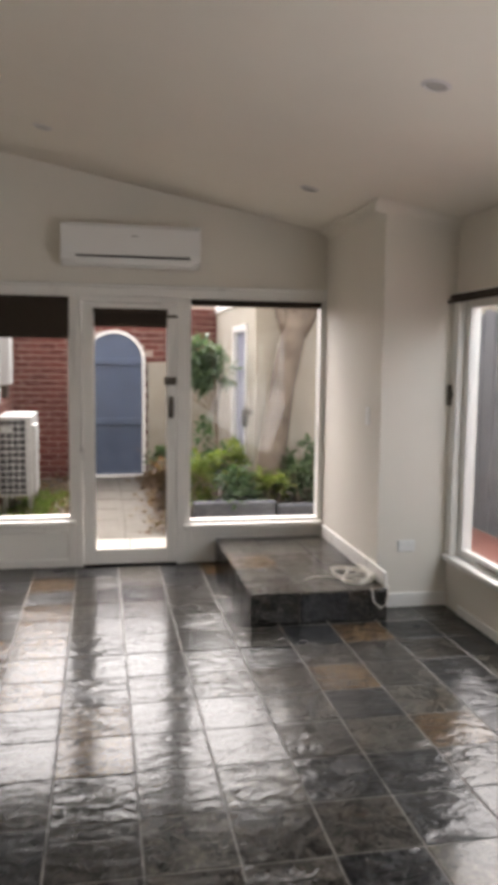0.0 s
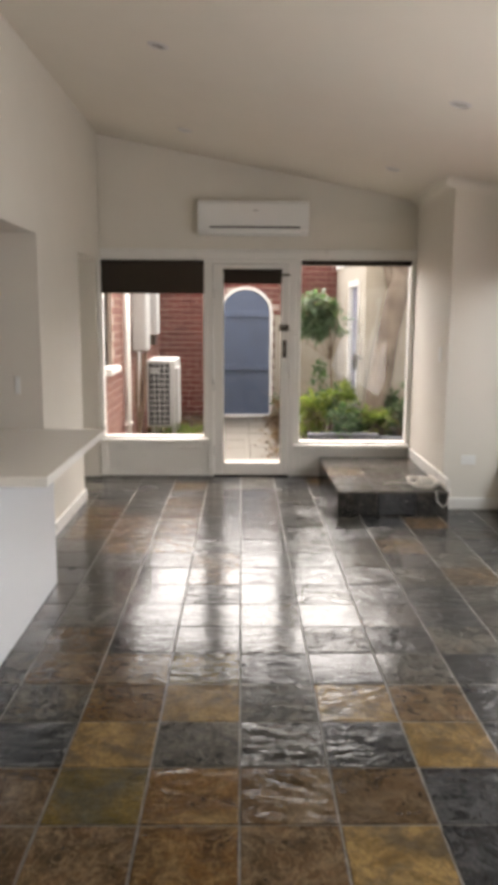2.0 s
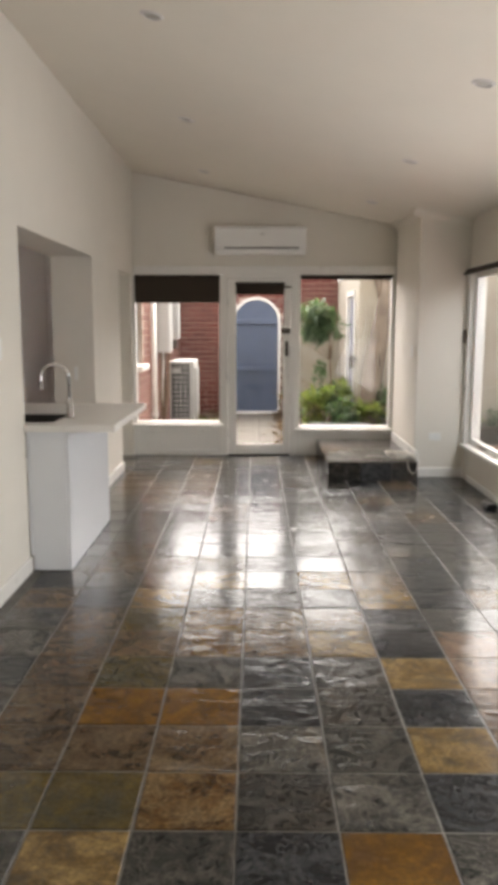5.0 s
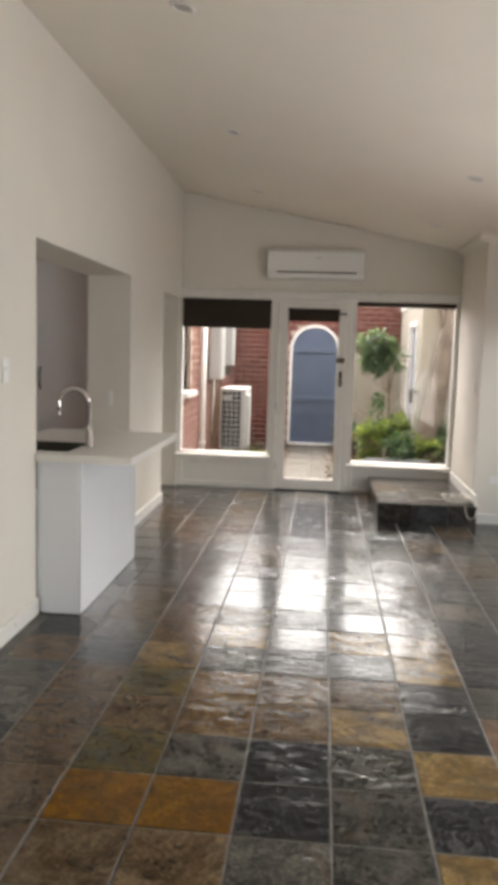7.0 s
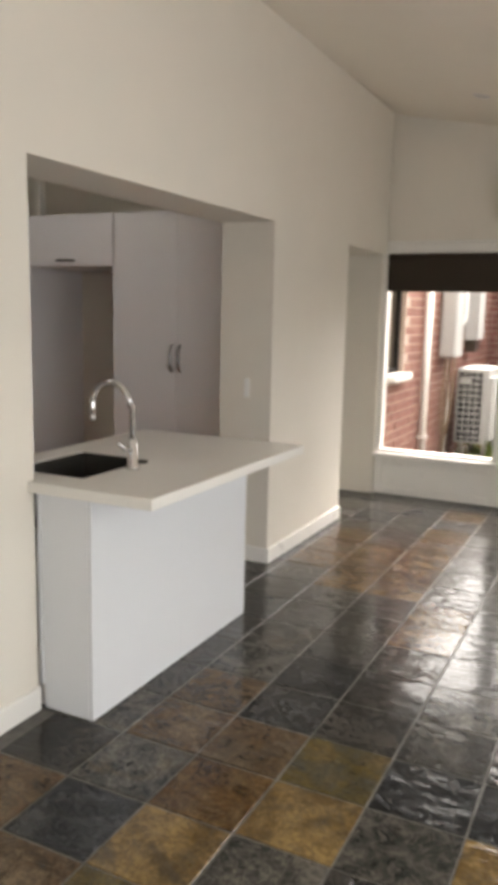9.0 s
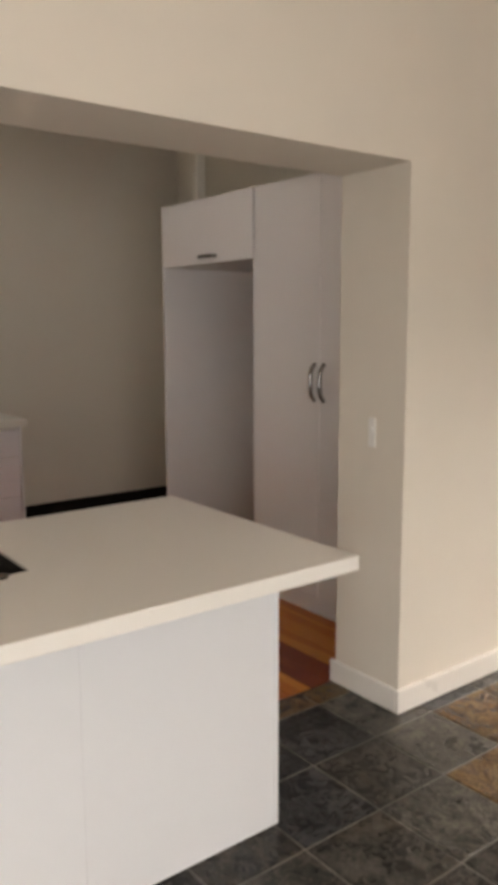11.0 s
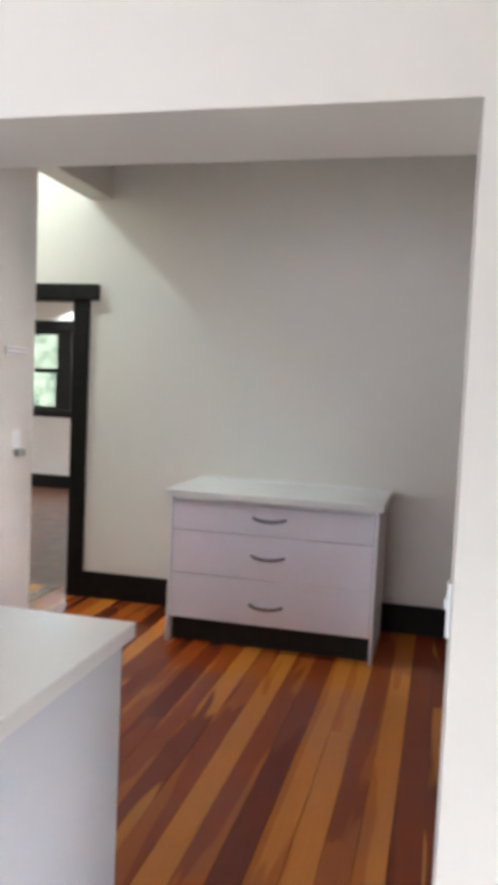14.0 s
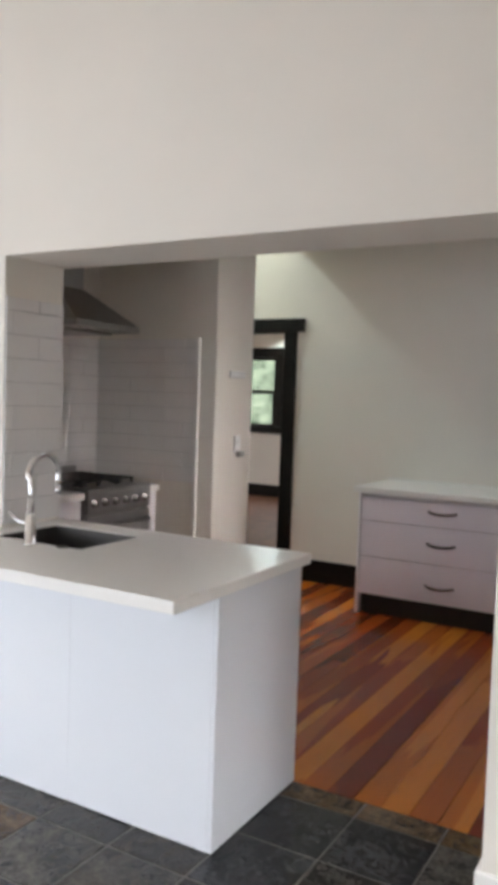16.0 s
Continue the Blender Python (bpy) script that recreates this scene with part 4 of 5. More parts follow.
# ---- garden ----
GZ = -0.12
setting("ground", box(-250, 250, -250, 250, -0.6, GZ - 0.02), EARTH, "dark garden earth")
setting("pavement_threshold", joined(*[box(-0.62 + k * 0.42, -0.205 + k * 0.42, 6.11, 6.93, GZ - 0.02, -0.015, 0.008) for k in range(4)]), STEPSTONE, "pale stone landing outside the garden door")
slabs = []
for j in range(7):
    for i in range(2):
        x0 = -0.42 + i * 0.62 + random.uniform(-0.02, 0.02)
        y0 = 6.98 + j * 0.61 + random.uniform(-0.005, 0.005)
        slabs.append((x0, x0 + 0.60, y0, y0 + 0.60))
pv = setting("pavement", box(-0.46, 0.84, 6.94, 11.28, GZ - 0.02, GZ + 0.004), PATH_STONE, "sandy stone garden path")
for a, b, c, d in slabs:
    o = mesh_object("paving_slab", box(a, b, c, d, GZ - 0.02, GZ + 0.015 + random.uniform(-0.006, 0.006), 0.01), PATH_STONE)
    o.parent = pv


def leaves(n, size, place, seed, wide=0.45, droop=0.5):
    """Many small folded leaves; place(rng) gives a point and the way out of the plant."""
    rng = random.Random(seed)
    verts, faces = [], []
    for _ in range(n):
        p, out = place(rng)
        p, out = Vector(p), Vector(out).normalized()
        d = (out + Vector((rng.gauss(0, 0.6), rng.gauss(0, 0.6), rng.gauss(0, 0.5) - droop * 0.2))).normalized()
        side = d.cross(Vector((rng.gauss(0, 0.4), rng.gauss(0, 0.4), 1))).normalized()
        up = side.cross(d)
        s = size * rng.uniform(0.6, 1.3)
        k = len(verts)
        verts += [p, p + d * s * 0.45 + side * s * wide * 0.5 + up * s * 0.06, p + d * s - up * s * droop * 0.3,
                  p + d * s * 0.45 - side * s * wide * 0.5 + up * s * 0.06, p + d * s * 0.5 - up * s * 0.03]
        faces += [(k, k + 1, k + 4), (k + 1, k + 2, k + 4), (k + 2, k + 3, k + 4), (k + 3, k, k + 4)]
    me = bpy.data.meshes.new("leaves")
    me.from_pydata(verts, [], faces)
    bm = bmesh.new()
    bm.from_mesh(me)
    bpy.data.meshes.remove(me)
    return bm


def clumps(centre, radii, seed, count):
    """A placing rule: leaves sit on the shells of several small clumps, so the outline is uneven."""
    rng = random.Random(seed)
    c = Vector(centre)
    cl = []
    for _ in range(count):
        v = Vector((rng.gauss(0, 1), rng.gauss(0, 1), rng.gauss(0, 1))).normalized() * rng.uniform(0.25, 1.0)
        cl.append((c + Vector((v.x * radii[0], v.y * radii[1], v.z * radii[2])), rng.uniform(0.25, 0.5) * min(radii)))
    def place(r):
        q, rad = r.choice(cl)
        v = Vector((r.gauss(0, 1), r.gauss(0, 1), r.gauss(0, 0.8))).normalized()
        return q + v * rad * r.uniform(0.3, 1.0), v + Vector((0, 0, 0.4))
    return place


def shrub(x, y, h, r, seed, mat, n, size, label, wide=0.5):
    s = thing("shrub", (x, y, GZ), label, "shrub", "shrubs in the garden bed")
    rng = random.Random(seed)
    stems = [tube([(x + rng.gauss(0, 0.03), y + rng.gauss(0, 0.03), GZ - 0.02), (x + rng.gauss(0, r * 0.4), y + rng.gauss(0, r * 0.4), GZ + h * 0.5),
                   (x + rng.gauss(0, r * 0.6), y + rng.gauss(0, r * 0.6), GZ + h * 0.8)], [0.009, 0.006, 0.003], 6) for _ in range(7)]
    part("stems", joined(*stems), TWIG, s)
    part("foliage", leaves(n, size, clumps((x, y, GZ + h * 0.55), (r, r * 0.9, h * 0.45), seed, 14), seed, wide), mat, s)


bed = thing("garden_bed_edging", (1.35, 7.73, GZ), "dark sleeper edging of the garden bed", "edging")
part("sleeper", box(0.88, 1.72, 7.66, 7.78, GZ - 0.02, 0.155, 0.02, 2), FENCE, bed)
part("sleeper", box(1.735, 2.3, 7.64, 7.76, GZ - 0.02, 0.12, 0.02, 2), FENCE, bed)
setting("ground_bed", box(0.88, 3.6, 7.78, 8.38, GZ - 0.02, 0.09, 0.02), EARTH, "planted garden bed soil")
setting("ground_bed_rear", box(0.88, 1.6, 8.38, 11.18, GZ - 0.02, -0.05, 0.02), EARTH, "planted garden bed soil")
shrub(1.02, 8.03, 0.74, 0.25, 11, LEAF1, 900, 0.085, "yellow-green leafy shrub in the garden bed")
shrub(1.40, 7.93, 0.60, 0.27, 12, LEAF2, 900, 0.080, "blue-green leafy shrub in the garden bed")
shrub(1.75, 8.03, 0.62, 0.25, 13, LEAF1, 850, 0.085, "yellow-green leafy shrub in the garden bed")
shrub(2.08, 7.98, 0.94, 0.27, 14, LEAF2, 800, 0.11, "dark broad-leaved shrub in the garden bed", 0.4)
shrub(1.12, 8.53, 1.06, 0.26, 15, LEAF2, 900, 0.085, "dark green shrub at the back of the garden bed")
shrub(1.50, 8.48, 0.79, 0.25, 16, LEAF1, 700, 0.085, "light green shrub at the back of the garden bed")
shrub(2.45, 8.03, 0.55, 0.25, 17, LEAF1, 600, 0.08, "light green shrub at the end of the garden bed")
shrub(0.70, 8.75, 0.66, 0.17, 18, LITTER, 420, 0.08, "dry brown shrub beside the garden path")
shrub(0.80, 10.48, 0.60, 0.23, 19, LEAF2, 450, 0.08, "dark shrub beside the blue gate")

tree = thing("small_tree", (1.28, 8.88, GZ), "slender young tree with drooping green leaves", "tree")
part("trunk", tube([(1.28, 8.88, GZ - 0.03), (1.29, 8.88, 0.5), (1.27, 8.87, 0.95), (1.25, 8.86, 1.45)], [0.022, 0.018, 0.015, 0.010], 8), TWIG, tree)
for ex, ey, ez in ((0.98, 8.78, 1.35), (1.10, 8.93, 1.60), (1.35, 8.78, 1.65), (0.88, 8.88, 1.22), (1.18, 8.73, 1.8)):
    part("limb", tube([(1.275, 8.87, 0.85 + 0.08 * ez), ((1.27 + ex) / 2, ey, (0.95 + ez) / 2), (ex, ey, ez)], [0.011, 0.008, 0.004], 6), TWIG, tree)
part("crown", leaves(1300, 0.125, clumps((1.12, 8.84, 1.52), (0.30, 0.30, 0.34), 31, 16), 31, 0.33, 1.0), LEAF3, tree)

big = thing("large_tree", (1.68, 8.15, GZ), "large leaning tree trunk with smooth pale bark", "tree")
rr = random.Random(5)
tp = [(1.70, 8.15, GZ - 0.05), (1.74, 8.15, 0.3), (1.80, 8.15, 0.8), (1.87, 8.15, 1.3), (1.96, 8.15, 1.75), (2.06, 8.15, 2.2), (2.2, 8.15, 2.9), (2.35, 8.18, 3.8)]
part("trunk", tube(tp, [0.19, 0.155, 0.145, 0.135, 0.135, 0.14, 0.12, 0.09], 18), BARK, big)
part("limb", tube([(1.97, 8.13, 1.72), (2.22, 8.1, 2.15), (2.6, 8.08, 2.9)], [0.08, 0.07, 0.05], 12), BARK, big)
part("limb", tube([(1.95, 8.15, 1.7), (1.83, 8.14, 2.1), (1.66, 8.18, 2.9)], [0.075, 0.055, 0.04], 12), BARK, big)
part("crown", leaves(1500, 0.14, clumps((2.2, 8.58, 4.8), (1.4, 1.2, 0.8), 41, 22), 41, 0.4), LEAF2, big)

litter = tagged(mesh_object("fallen_leaves", leaves(2400, 0.075, lambda r: ((r.choice((r.gauss(-0.36, 0.09), r.gauss(-0.40, 0.10), r.gauss(0.68, 0.08), r.gauss(0.64, 0.12), r.gauss(-0.75, 0.25))), r.uniform(7.38, 11.18), GZ + 0.02 + r.uniform(0, 0.03)), (r.gauss(0, 1), r.gauss(0, 1), 0.2)), 51, 0.6), LITTER),
                "dry brown fallen leaves along the garden path", "leaves", kind="stuff")
grass = tagged(mesh_object("grass_tufts", leaves(900, 0.16, lambda r: ((r.gauss(-0.72, 0.16), r.uniform(7.78, 9.78), GZ - 0.01), (r.gauss(0, 0.3), r.gauss(0, 0.3), 1.0)), 52, 0.08, 0.6), GRASS),
               "pale green strappy grass tufts beside the path", "grass", kind="stuff")

# blue arched gate
gate = thing("arched_gate", (0.20, 11.28, GZ), "blue-grey arched timber gate with ledges in a brick wall", "gate")
GX, GR = 0.172, 0.385
def arch_outline(cx, r, z0, zs, n=20):
    return [(cx - r, z0)] + [(cx - r * math.cos(math.pi * k / n), zs + r * math.sin(math.pi * k / n)) for k in range(n + 1)] + [(cx + r, z0)]
for k in range(6):
    x0 = GX - GR + k * GR / 3
    x1 = x0 + GR / 3
    z_of = lambda x: 1.53 + math.sqrt(max(0.0, GR * GR - (x - GX) ** 2))
    outline = [(x0 + 0.003, -0.07)] + [(x0 + 0.003 + (x1 - x0 - 0.006) * u / 4, z_of(x0 + 0.003 + (x1 - x0 - 0.006) * u / 4)) for u in range(5)] + [(x1 - 0.003, -0.07)]
    part("plank", prism(outline, 'y', 11.24, 11.27), BLUEGATE, gate)
part("backing", prism(arch_outline(GX, GR - 0.002, -0.07, 1.53), 'y', 11.272, 11.292), BLUEGATE, gate)
part("ledge", box(GX - GR + 0.01, GX + GR - 0.01, 11.205, 11.24, 1.48, 1.57, 0.005), BLUEGATE, gate)
part("ledge", box(GX - GR + 0.01, GX + GR - 0.01, 11.205, 11.24, 0.64, 0.73, 0.005), BLUEGATE, gate)
inner, outer = arch_outline(GX, GR, -0.08, 1.53), arch_outline(GX, GR + 0.045, -0.08, 1.53)
trimbm = bmesh.new()
vs = [[trimbm.verts.new((p[0], y, p[1])) for p in o] for y in (11.21, 11.28) for o in (inner, outer)]
for k in range(len(inner) - 1):
    for a, b in ((vs[0], vs[1]), (vs[1], vs[3]), (vs[3], vs[2]), (vs[2], vs[0])):
        trimbm.faces.new((a[k], a[k + 1], b[k + 1], b[k]))
bmesh.ops.recalc_face_normals(trimbm, faces=trimbm.faces[:])
part("frame", trimbm, TRIM, gate, "white painted arch frame")
part("sill", box(GX - GR - 0.05, GX + GR + 0.05, 11.18, 11.28, GZ - 0.02, -0.07, 0.006), TRIM, gate)

# rendered walls, lilac door, fence
setting("wall_garden_low", box(0.635, 1.63, 11.16, 11.26, GZ - 0.05, 1.52), RENDER, "low cream rendered garden wall")
setting("wall_garden_side", joined(box(1.62, 1.80, 9.77, 11.48, GZ - 0.05, 2.22), box(1.62, 1.80, 8.83, 9.77, 1.98, 2.22), box(1.62, 1.80, 8.38, 8.83, GZ - 0.05, 2.22)), RENDER, "cream rendered outbuilding wall")
setting("wall_garden_front", box(1.80, 6.18, 8.38, 8.83, GZ - 0.05, 2.22), RENDER, "cream rendered outbuilding wall")
setting("roof_outbuilding", box(1.60, 6.28, 8.36, 12.0, 2.22, 2.3), TRIM)
ld = setting_group("door_3", (1.64, 9.300, GZ), "closed lilac-grey outbuilding door in a white frame")
part("leaf", box(1.655, 1.70, 8.900, 9.700, GZ, 1.90, 0.004), LILACDOOR, ld)
part("frame", joined(box(1.60, 1.72, 8.835, 8.900, GZ, 1.975), box(1.60, 1.72, 9.700, 9.765, GZ, 1.975), box(1.601, 1.719, 8.900, 9.700, 1.90, 1.975)), TRIM, ld)
part("handle", tube([(1.655, 9.000, 0.85), (1.61, 9.000, 0.85), (1.61, 9.110, 0.85)], 0.011, 8), CHROME, ld)
lan = thing("wall_lantern", (1.60, 8.48, 0.95), "small dark wall lantern on the cream rendered wall", "lantern")
part("bracket", box(1.55, 1.619, 8.46, 8.5, 0.98, 1.02, 0.004), BRONZE, lan)
part("body", tube([(1.53, 8.48, 0.84), (1.53, 8.48, 0.86), (1.53, 8.48, 0.98), (1.53, 8.48, 1.02), (1.53, 8.48, 1.06)], [0.02, 0.03, 0.04, 0.03, 0.008], 8), BRONZE, lan)
fe = thing("paling_fence", (3.85, 4.0, GZ), "weathered blue-grey timber paling fence", "fence")
for k in range(88):
    part("paling", box(3.80 + 0.008 * (k % 2), 3.818 + 0.008 * (k % 2), -2.6 + k * 0.123, -2.6 + k * 0.123 + 0.118, GZ - 0.05, 2.08 + random.uniform(-0.02, 0.02), 0.002), FENCE, fe)
for z in (0.2, 1.4):
    part("rail", box(3.83, 3.87, -2.6, 8.37, z, z + 0.07), FENCE, fe)
yard = setting("pavement_side", box(2.4, 3.75, -2.5, 7.58, GZ - 0.02, GZ - 0.004), BRICKP, "red brick paving in the side yard")
wire = thing("clothes_line", (3.0, 8.36, 0.55), "thin grey wire line strung along the cream wall", "wire")
part("wire", tube([(2.2, 8.32, 0.62), (2.8, 8.31, 0.56), (3.4, 8.31, 0.58), (3.75, 8.32, 0.64)], 0.007, 6), GREYMETAL, wire)
shrub(3.0, 8.08, 0.50, 0.32, 61, GRASS, 500, 0.09, "pale green grass clump against the cream wall", 0.3)
shrub(3.5, 8.03, 0.43, 0.27, 62, LEAF2, 400, 0.07, "low green plant against the cream wall")

# outdoor air conditioner, water heater, pipes
oc = thing("outdoor_air_conditioner", (-0.9, 8.93, GZ), "white outdoor air conditioner with black coil fins", "air conditioner")
part("casing", box(-1.09, -0.735, 8.54, 9.38, 0.10, 0.95, 0.012, 2), DIM_ENAMEL, oc)
part("service_cover", box(-0.736, -0.69, 8.55, 8.88, 0.14, 0.86, 0.012, 2), DIM_ENAMEL, oc)
part("coil_recess", box(-1.065, -0.80, 8.532, 8.541, 0.13, 0.91), BLACK, oc, "black coil fins")
for k in range(11):
    part("fin", box(-1.06, -0.805, 8.525, 8.533, 0.165 + k * 0.068, 0.177 + k * 0.068), DIM_ENAMEL, oc)
for k in range(3):
    part("rib", box(-1.0 + k * 0.065, -0.99 + k * 0.065, 8.52, 8.526, 0.13, 0.91), DIM_ENAMEL, oc)
part("data_plate", box(-1.05, -0.93, 8.518, 8.521, 0.79, 0.84), DIM_ENAMEL, oc)
for lx in (-1.05, -0.79):
    for ly in (8.63, 9.28):
        part("foot", box(lx, lx + 0.05, ly, ly + 0.06, GZ - 0.02, 0.10), GREYMETAL, oc)
wh = thing("water_heater", (-1.11, 8.23, 1.06), "white wall-mounted gas water heater", "water heater")
part("casing", box(-1.205, -1.02, 8.04, 8.4, 1.08, 1.98, 0.03, 3), DIM_ENAMEL, wh)
part("flue", box(-1.165, -1.055, 8.032, 8.042, 1.80, 1.90, 0.004), GREYMETAL, wh)
for k, dx in enumerate((-1.16, -1.11, -1.06)):
    part("pipe", tube([(dx, 8.2, 1.09), (dx, 8.2, 0.98 - 0.03 * k), (dx - 0.02, 8.2, 0.5), (-1.15, 8.22, 0.05), (-1.15, 8.22, GZ)], 0.014, 8), TWIG, wh)
mb = thing("meter_box", (-1.1, 9.53, 1.2), "pale grey meter box on the brick wall", "box")
part("case", box(-1.205, -1.04, 9.38, 9.73, 1.25, 1.95, 0.01, 2), DIM_ENAMEL, mb)
part("base", box(-1.205, -1.08, 9.43, 9.68, 1.10, 1.24, 0.006), BRONZE, mb)
dp = thing("downpipe", (-1.15, 7.33, GZ), "white painted downpipe on the brick wall", "pipe")
part("pipe", tube([(-1.155, 7.33, GZ - 0.02), (-1.155, 7.33, 2.34)], 0.036, 14), TRIM, dp)
for z in (0.3, 1.9):
    part("bracket", box(-1.197, -1.11, 7.29, 7.37, z, z + 0.03), TRIM, dp)
dp2 = thing("conduit", (-1.18, 9.18, GZ), "thin pale conduit on the brick wall", "pipe")
part("pipe", tube([(-1.178, 8.48, GZ - 0.02), (-1.178, 8.48, 1.2), (-1.178, 9.28, 1.5), (-1.178, 9.28, 2.6)], 0.018, 10), TRIM, dp2)

# brick house wall with its window, and the end wall with the arch
bw = setting("wall_brick_side", joined(box(-1.45, -1.215, 6.08, 6.2, GZ - 0.1, 2.32), box(-1.45, -1.215, 6.2, 6.7, GZ - 0.1, 0.98), box(-1.45, -1.215, 6.2, 6.7, 2.0, 2.32),
                                       box(-1.45, -1.215, 6.7, 11.53, GZ - 0.1, 2.32)), MORTAR, "red brick house wall")
be = setting("wall_brick_end", joined(box(-1.215, GX - GR - 0.045, 11.295, 11.53, GZ - 0.1, 2.32), box(GX + GR + 0.045, 1.62, 11.295, 11.53, GZ - 0.1, 2.32),
                                      prism([(GX - GR - 0.045, 1.53)] + [(GX - (GR + 0.045) * math.cos(math.pi * k / 20), 1.53 + (GR + 0.045) * math.sin(math.pi * k / 20)) for k in range(1, 20)]
                                            + [(GX + GR + 0.045, 1.53), (GX + GR + 0.045, 2.32), (GX - GR - 0.045, 2.32)], 'y', 11.295, 11.53)), MORTAR, "red brick end wall with an arched gateway")
ow = setting_group("window_5", (-1.25, 6.45, 1.0), "dark window with a white sill in the brick house wall")
part("window_sill", box(-1.30, -1.13, 6.16, 6.74, 0.94, 1.0, 0.01, 2), TRIM, ow)
part("window_frame", joined(box(-1.30, -1.26, 6.2, 6.25, 1.0, 2.0), box(-1.30, -1.26, 6.65, 6.7, 1.0, 2.0), box(-1.299, -1.261, 6.25, 6.65, 1.0, 1.05), box(-1.299, -1.261, 6.25, 6.65, 1.95, 2.0)), DARKWOOD, ow)
part("pane", box(-1.29, -1.285, 6.25, 6.65, 1.05, 1.95), GLASS, ow)
part("backing", box(-1.44, -1.43, 6.2, 6.7, 1.0, 2.0), SHADOW, ow)
setting("backdrop_trees", box(-15.5, -15.0, -6.0, 3.0, GZ, 5.0), speckle("far_foliage", (0.015, 0.035, 0.015), (0.17, 0.21, 0.14), 4.5, 0.9), "pale green trees beyond the far window")

# ---- pieces: boards, tiles, bricks ----
tiled_panel("trim_tiles_nib", "x", -3.21, 0.452, 1.305, 0.90, 1.86, 0.30, 0.10, 1)
tiled_panel("trim_tiles_alcove", "y", 0.45, -3.1992, -1.515, 0.90, 1.86, 0.30, 0.10, 1)
tiled_panel("trim_tiles_jamb", "y", OY0, WXI + 0.002, WX - 0.003, 0.905, 1.86, 0.30, 0.10, 1)
setting("trim_tile_edge", box(-3.209, -3.188, 1.304, 1.328, 0.0, 1.868, 0.003), TRIM, "white tile edge strip")

kf = bpy.data.objects["floor_kitchen"]
BW = 0.1057
# kinds from the stove side to the tall cabinet: heartwood, russet, mixed, sapwood
KINDS = "ruruusruurusruurssrurus" + "uhurhhuhrshshhshuhsrhus"
y, k = 2.75 - 23 * BW, 0
while y < 4.97:
    kind = KINDS[k % len(KINDS)]
    ends = [-4.8106, -1.541] if k % 4 else [-4.8106, -2.9562 - 0.7 * ((k * 7) % 5) / 5, -1.541]
    for a, c in zip(ends, ends[1:]):
        o = mesh_object("board", box(a + 0.0006, c - 0.0006, y + 0.0006, y + BW - 0.0006, -0.022, 0.0, 0.001), BOARD[kind])
        o.parent = kf
    y += BW
    k += 1

TILE_MAP = {-4: "ngtgkogn", -3: "nmmbdgkg", -2: "gnnnggtn", -1: "dnookdkp", 0: "knmgkdtp", 1: "gnnbntkp",
            2: "gnmbnnkg", 3: "nktgdktk", 4: "dgbtgtnk", 5: "gnnmkkgk", 6: "dnkdddkgd", 7: "dgkdgddkd",
            8: "dgdddgkkd", 9: "kddbdddgn", 10: "dgdbddgkg", 11: "gbbddddnd", 12: "bbbdddkdd", 13: "bbbdddgkn",
            14: "bdbdddddd", 15: "ddbdddddd"}
fl = bpy.data.objects["floor"]
rng = random.Random(7)
X0, Y0, P = 0.105, 0.175, 0.305
shared = {}
rest = {}
for j in range(-19, 19):
    for i in range(-6, 7):
        xa, xb = max(X0 + i * P, -1.541), min(X0 + (i + 1) * P, RX)
        ya, yb = Y0 + j * P, min(Y0 + (j + 1) * P, FY + 0.1)
        if i <= -5:
            ya, yb = max(ya, OY0 - 0.0), min(yb, 5.93)
        if xb - xa < 0.03 or yb - ya < 0.03 or ya < BY - 0.3:
            continue
        row = TILE_MAP.get(j)
        if row and 0 <= i + 4 < len(row):
            kind = row[i + 4]
        else:
            kind = rng.choices("kdgntbmo", (34, 34, 14, 15, 0, 2, 1, 0))[0]
        gap = 0.0027 + rng.random() * 0.0018
        w, d = round(xb - xa - 2 * gap, 3), round(yb - ya - 2 * gap, 3)
        m = pose((xa + xb) / 2, (ya + yb) / 2, -0.006, rng.gauss(0, 0.16), rng.gauss(0, 0.16), 0)
        if j < -8:
            rest.setdefault(kind, []).append((m, w, d))
            continue
        key = (kind, w, d)
        if key not in shared:
            me = bpy.data.meshes.new("tile")
            bm = box(-w / 2, w / 2, -d / 2, d / 2, -0.004, 0.006, 0.0025)
            bm.to_mesh(me)
            bm.free()
            me.materials.append(SLATE[kind])
            shared[key] = me
        t = new("tile", shared[key])
        t.matrix_basis = m
        t.parent = fl
for kind, lot in rest.items():
    bms = []
    for m, w, d in lot:
        b = box(-w / 2, w / 2, -d / 2, d / 2, -0.004, 0.006, 0.0025)
        b.transform(m)
        bms.append(b)
    part("tiles", joined(*bms), SLATE[kind], fl)["kind"] = "stuff"


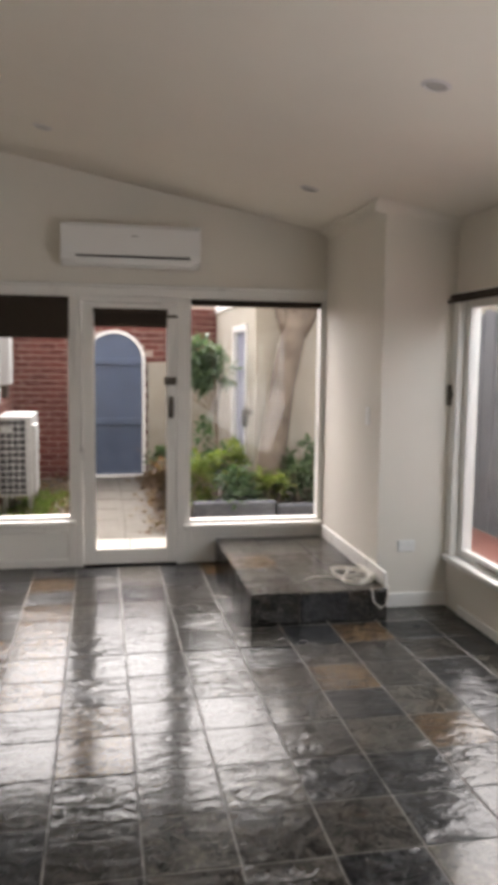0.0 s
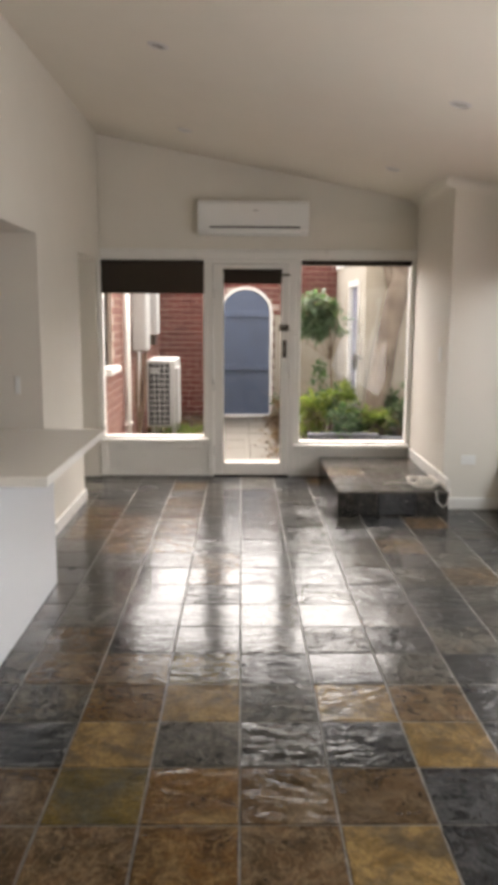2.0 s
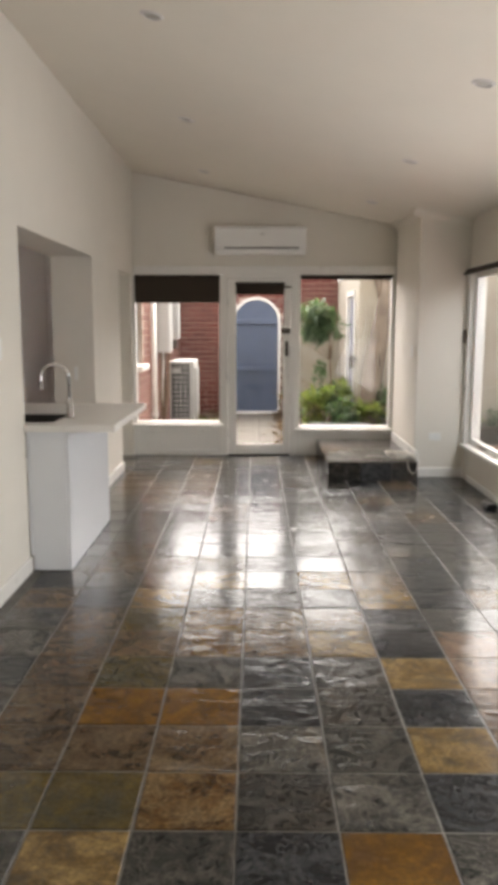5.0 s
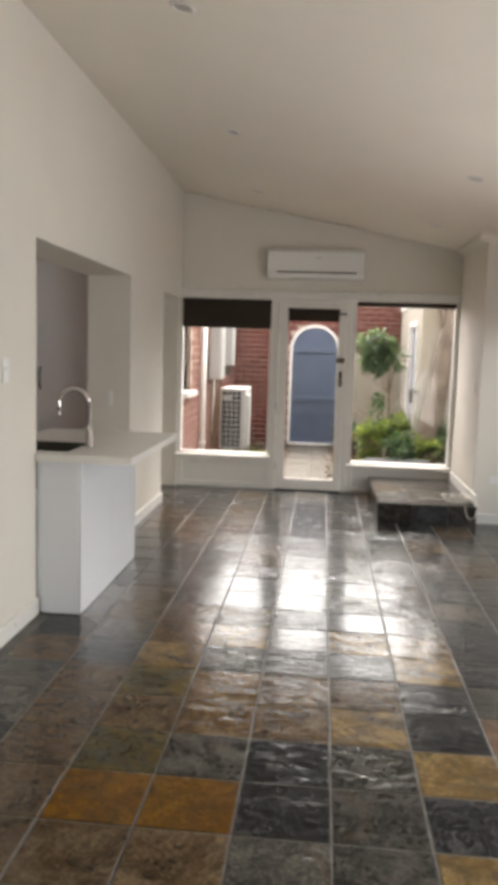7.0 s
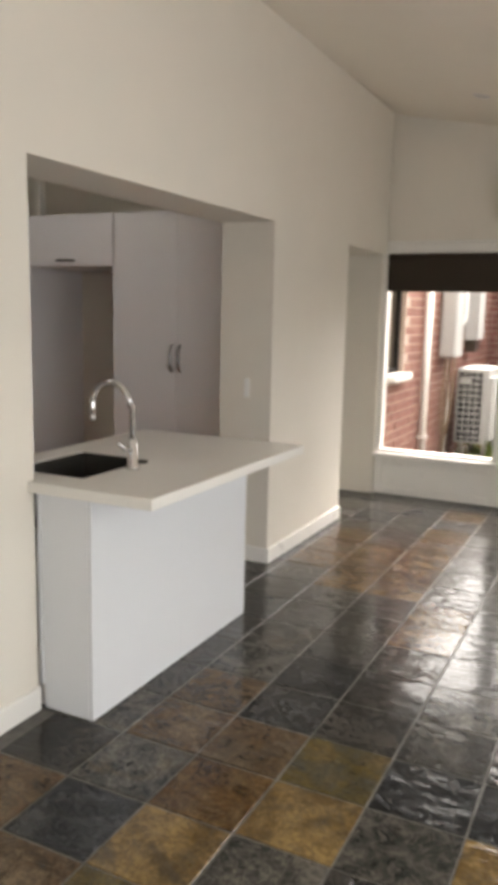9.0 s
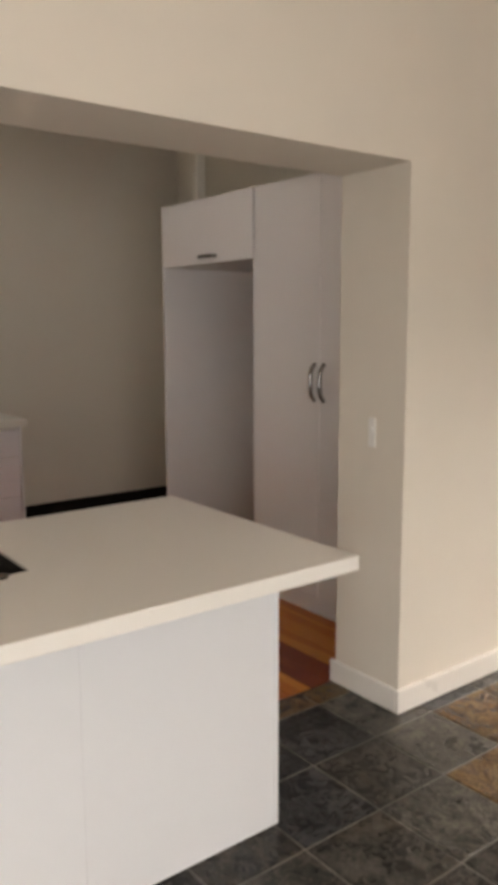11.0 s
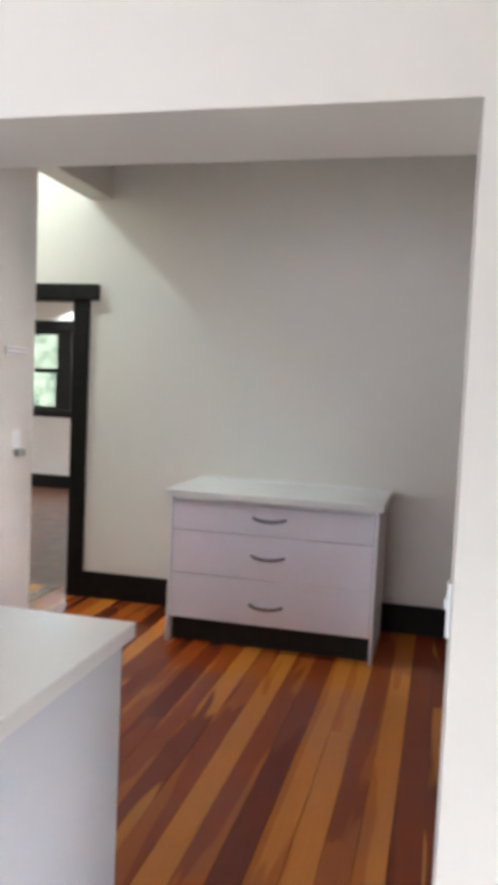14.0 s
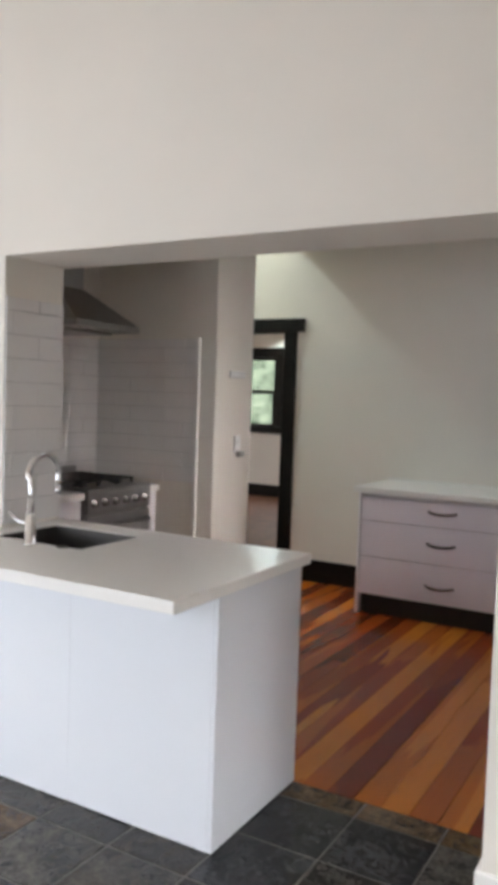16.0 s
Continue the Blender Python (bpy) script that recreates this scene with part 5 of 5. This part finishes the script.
def brickwork(wall, along, u0, u1, z0, z1, at, face, mat, skip, near, limit=300):
    """Running bond on a wall; near(u, z) picks those that are pieces of their own."""
    L, H, J = 0.23, 0.076, 0.010
    meshes, made, loose = {}, 0, []
    z, row = z0, 0
    while z < z1:
        u = u0 - ((L + J) / 2 if row % 2 else 0)
        while u < u1:
            a, b = max(u, u0), min(u + L, u1)
            if b - a > 0.03 and not skip((a + b) / 2, z + H / 2):
                w = round(b - a, 3)
                d = at - face * random.uniform(0.003, 0.007)
                spot = Matrix.Translation((d, (a + b) / 2, z + H / 2) if along == "y" else ((a + b) / 2, d, z + H / 2))
                mk = lambda: box(-0.012, 0.012, -w / 2, w / 2, -H / 2, H / 2, 0.003) if along == "y" else box(-w / 2, w / 2, -0.012, 0.012, -H / 2, H / 2, 0.003)
                if near((a + b) / 2, z) and made < limit:
                    if w not in meshes:
                        meshes[w] = bpy.data.meshes.new("brick")
                        bm = mk()
                        bm.to_mesh(meshes[w])
                        bm.free()
                        meshes[w].materials.append(mat)
                    o = new("brick", meshes[w])
                    o.matrix_basis = spot
                    o.parent = wall
                    made += 1
                else:
                    loose.append((spot, w))
            u += L + J
        z += H + J
        row += 1
    cube = [(-1, -1, -1), (1, -1, -1), (1, 1, -1), (-1, 1, -1), (-1, -1, 1), (1, -1, 1), (1, 1, 1), (-1, 1, 1)]
    quads = [(0, 3, 2, 1), (4, 5, 6, 7), (0, 1, 5, 4), (1, 2, 6, 5), (2, 3, 7, 6), (3, 0, 4, 7)]
    verts, faces = [], []
    for spot, w in loose:
        k = len(verts)
        half = (0.012, w / 2, H / 2) if along == "y" else (w / 2, 0.012, H / 2)
        verts += [spot.translation + Vector((p[0] * half[0], p[1] * half[1], p[2] * half[2])) for p in cube]
        faces += [tuple(v + k for v in q) for q in quads]
    me = bpy.data.meshes.new("brickwork")
    me.from_pydata(verts, [], faces)
    me.materials.append(mat)
    o = new("brickwork", me)
    o.parent = wall
    o["kind"] = "stuff"


in_arch = lambda x, z: abs(x - GX) < GR + 0.05 and (z < 1.53 or (x - GX) ** 2 + (z - 1.53) ** 2 < (GR + 0.06) ** 2)
brickwork(bw, "y", 6.13, 11.28, GZ, 2.28, -1.215, 1, BRICKP, lambda u, z: 6.16 < u < 6.74 and 0.93 < z < 2.02, lambda u, z: u < 9.48 and z < 2.1)
brickwork(be, "x", -1.21, 1.62, GZ, 2.28, 11.295, -1, BRICK, in_arch, lambda u, z: u < 0.9 and 0.0 < z < 2.3)
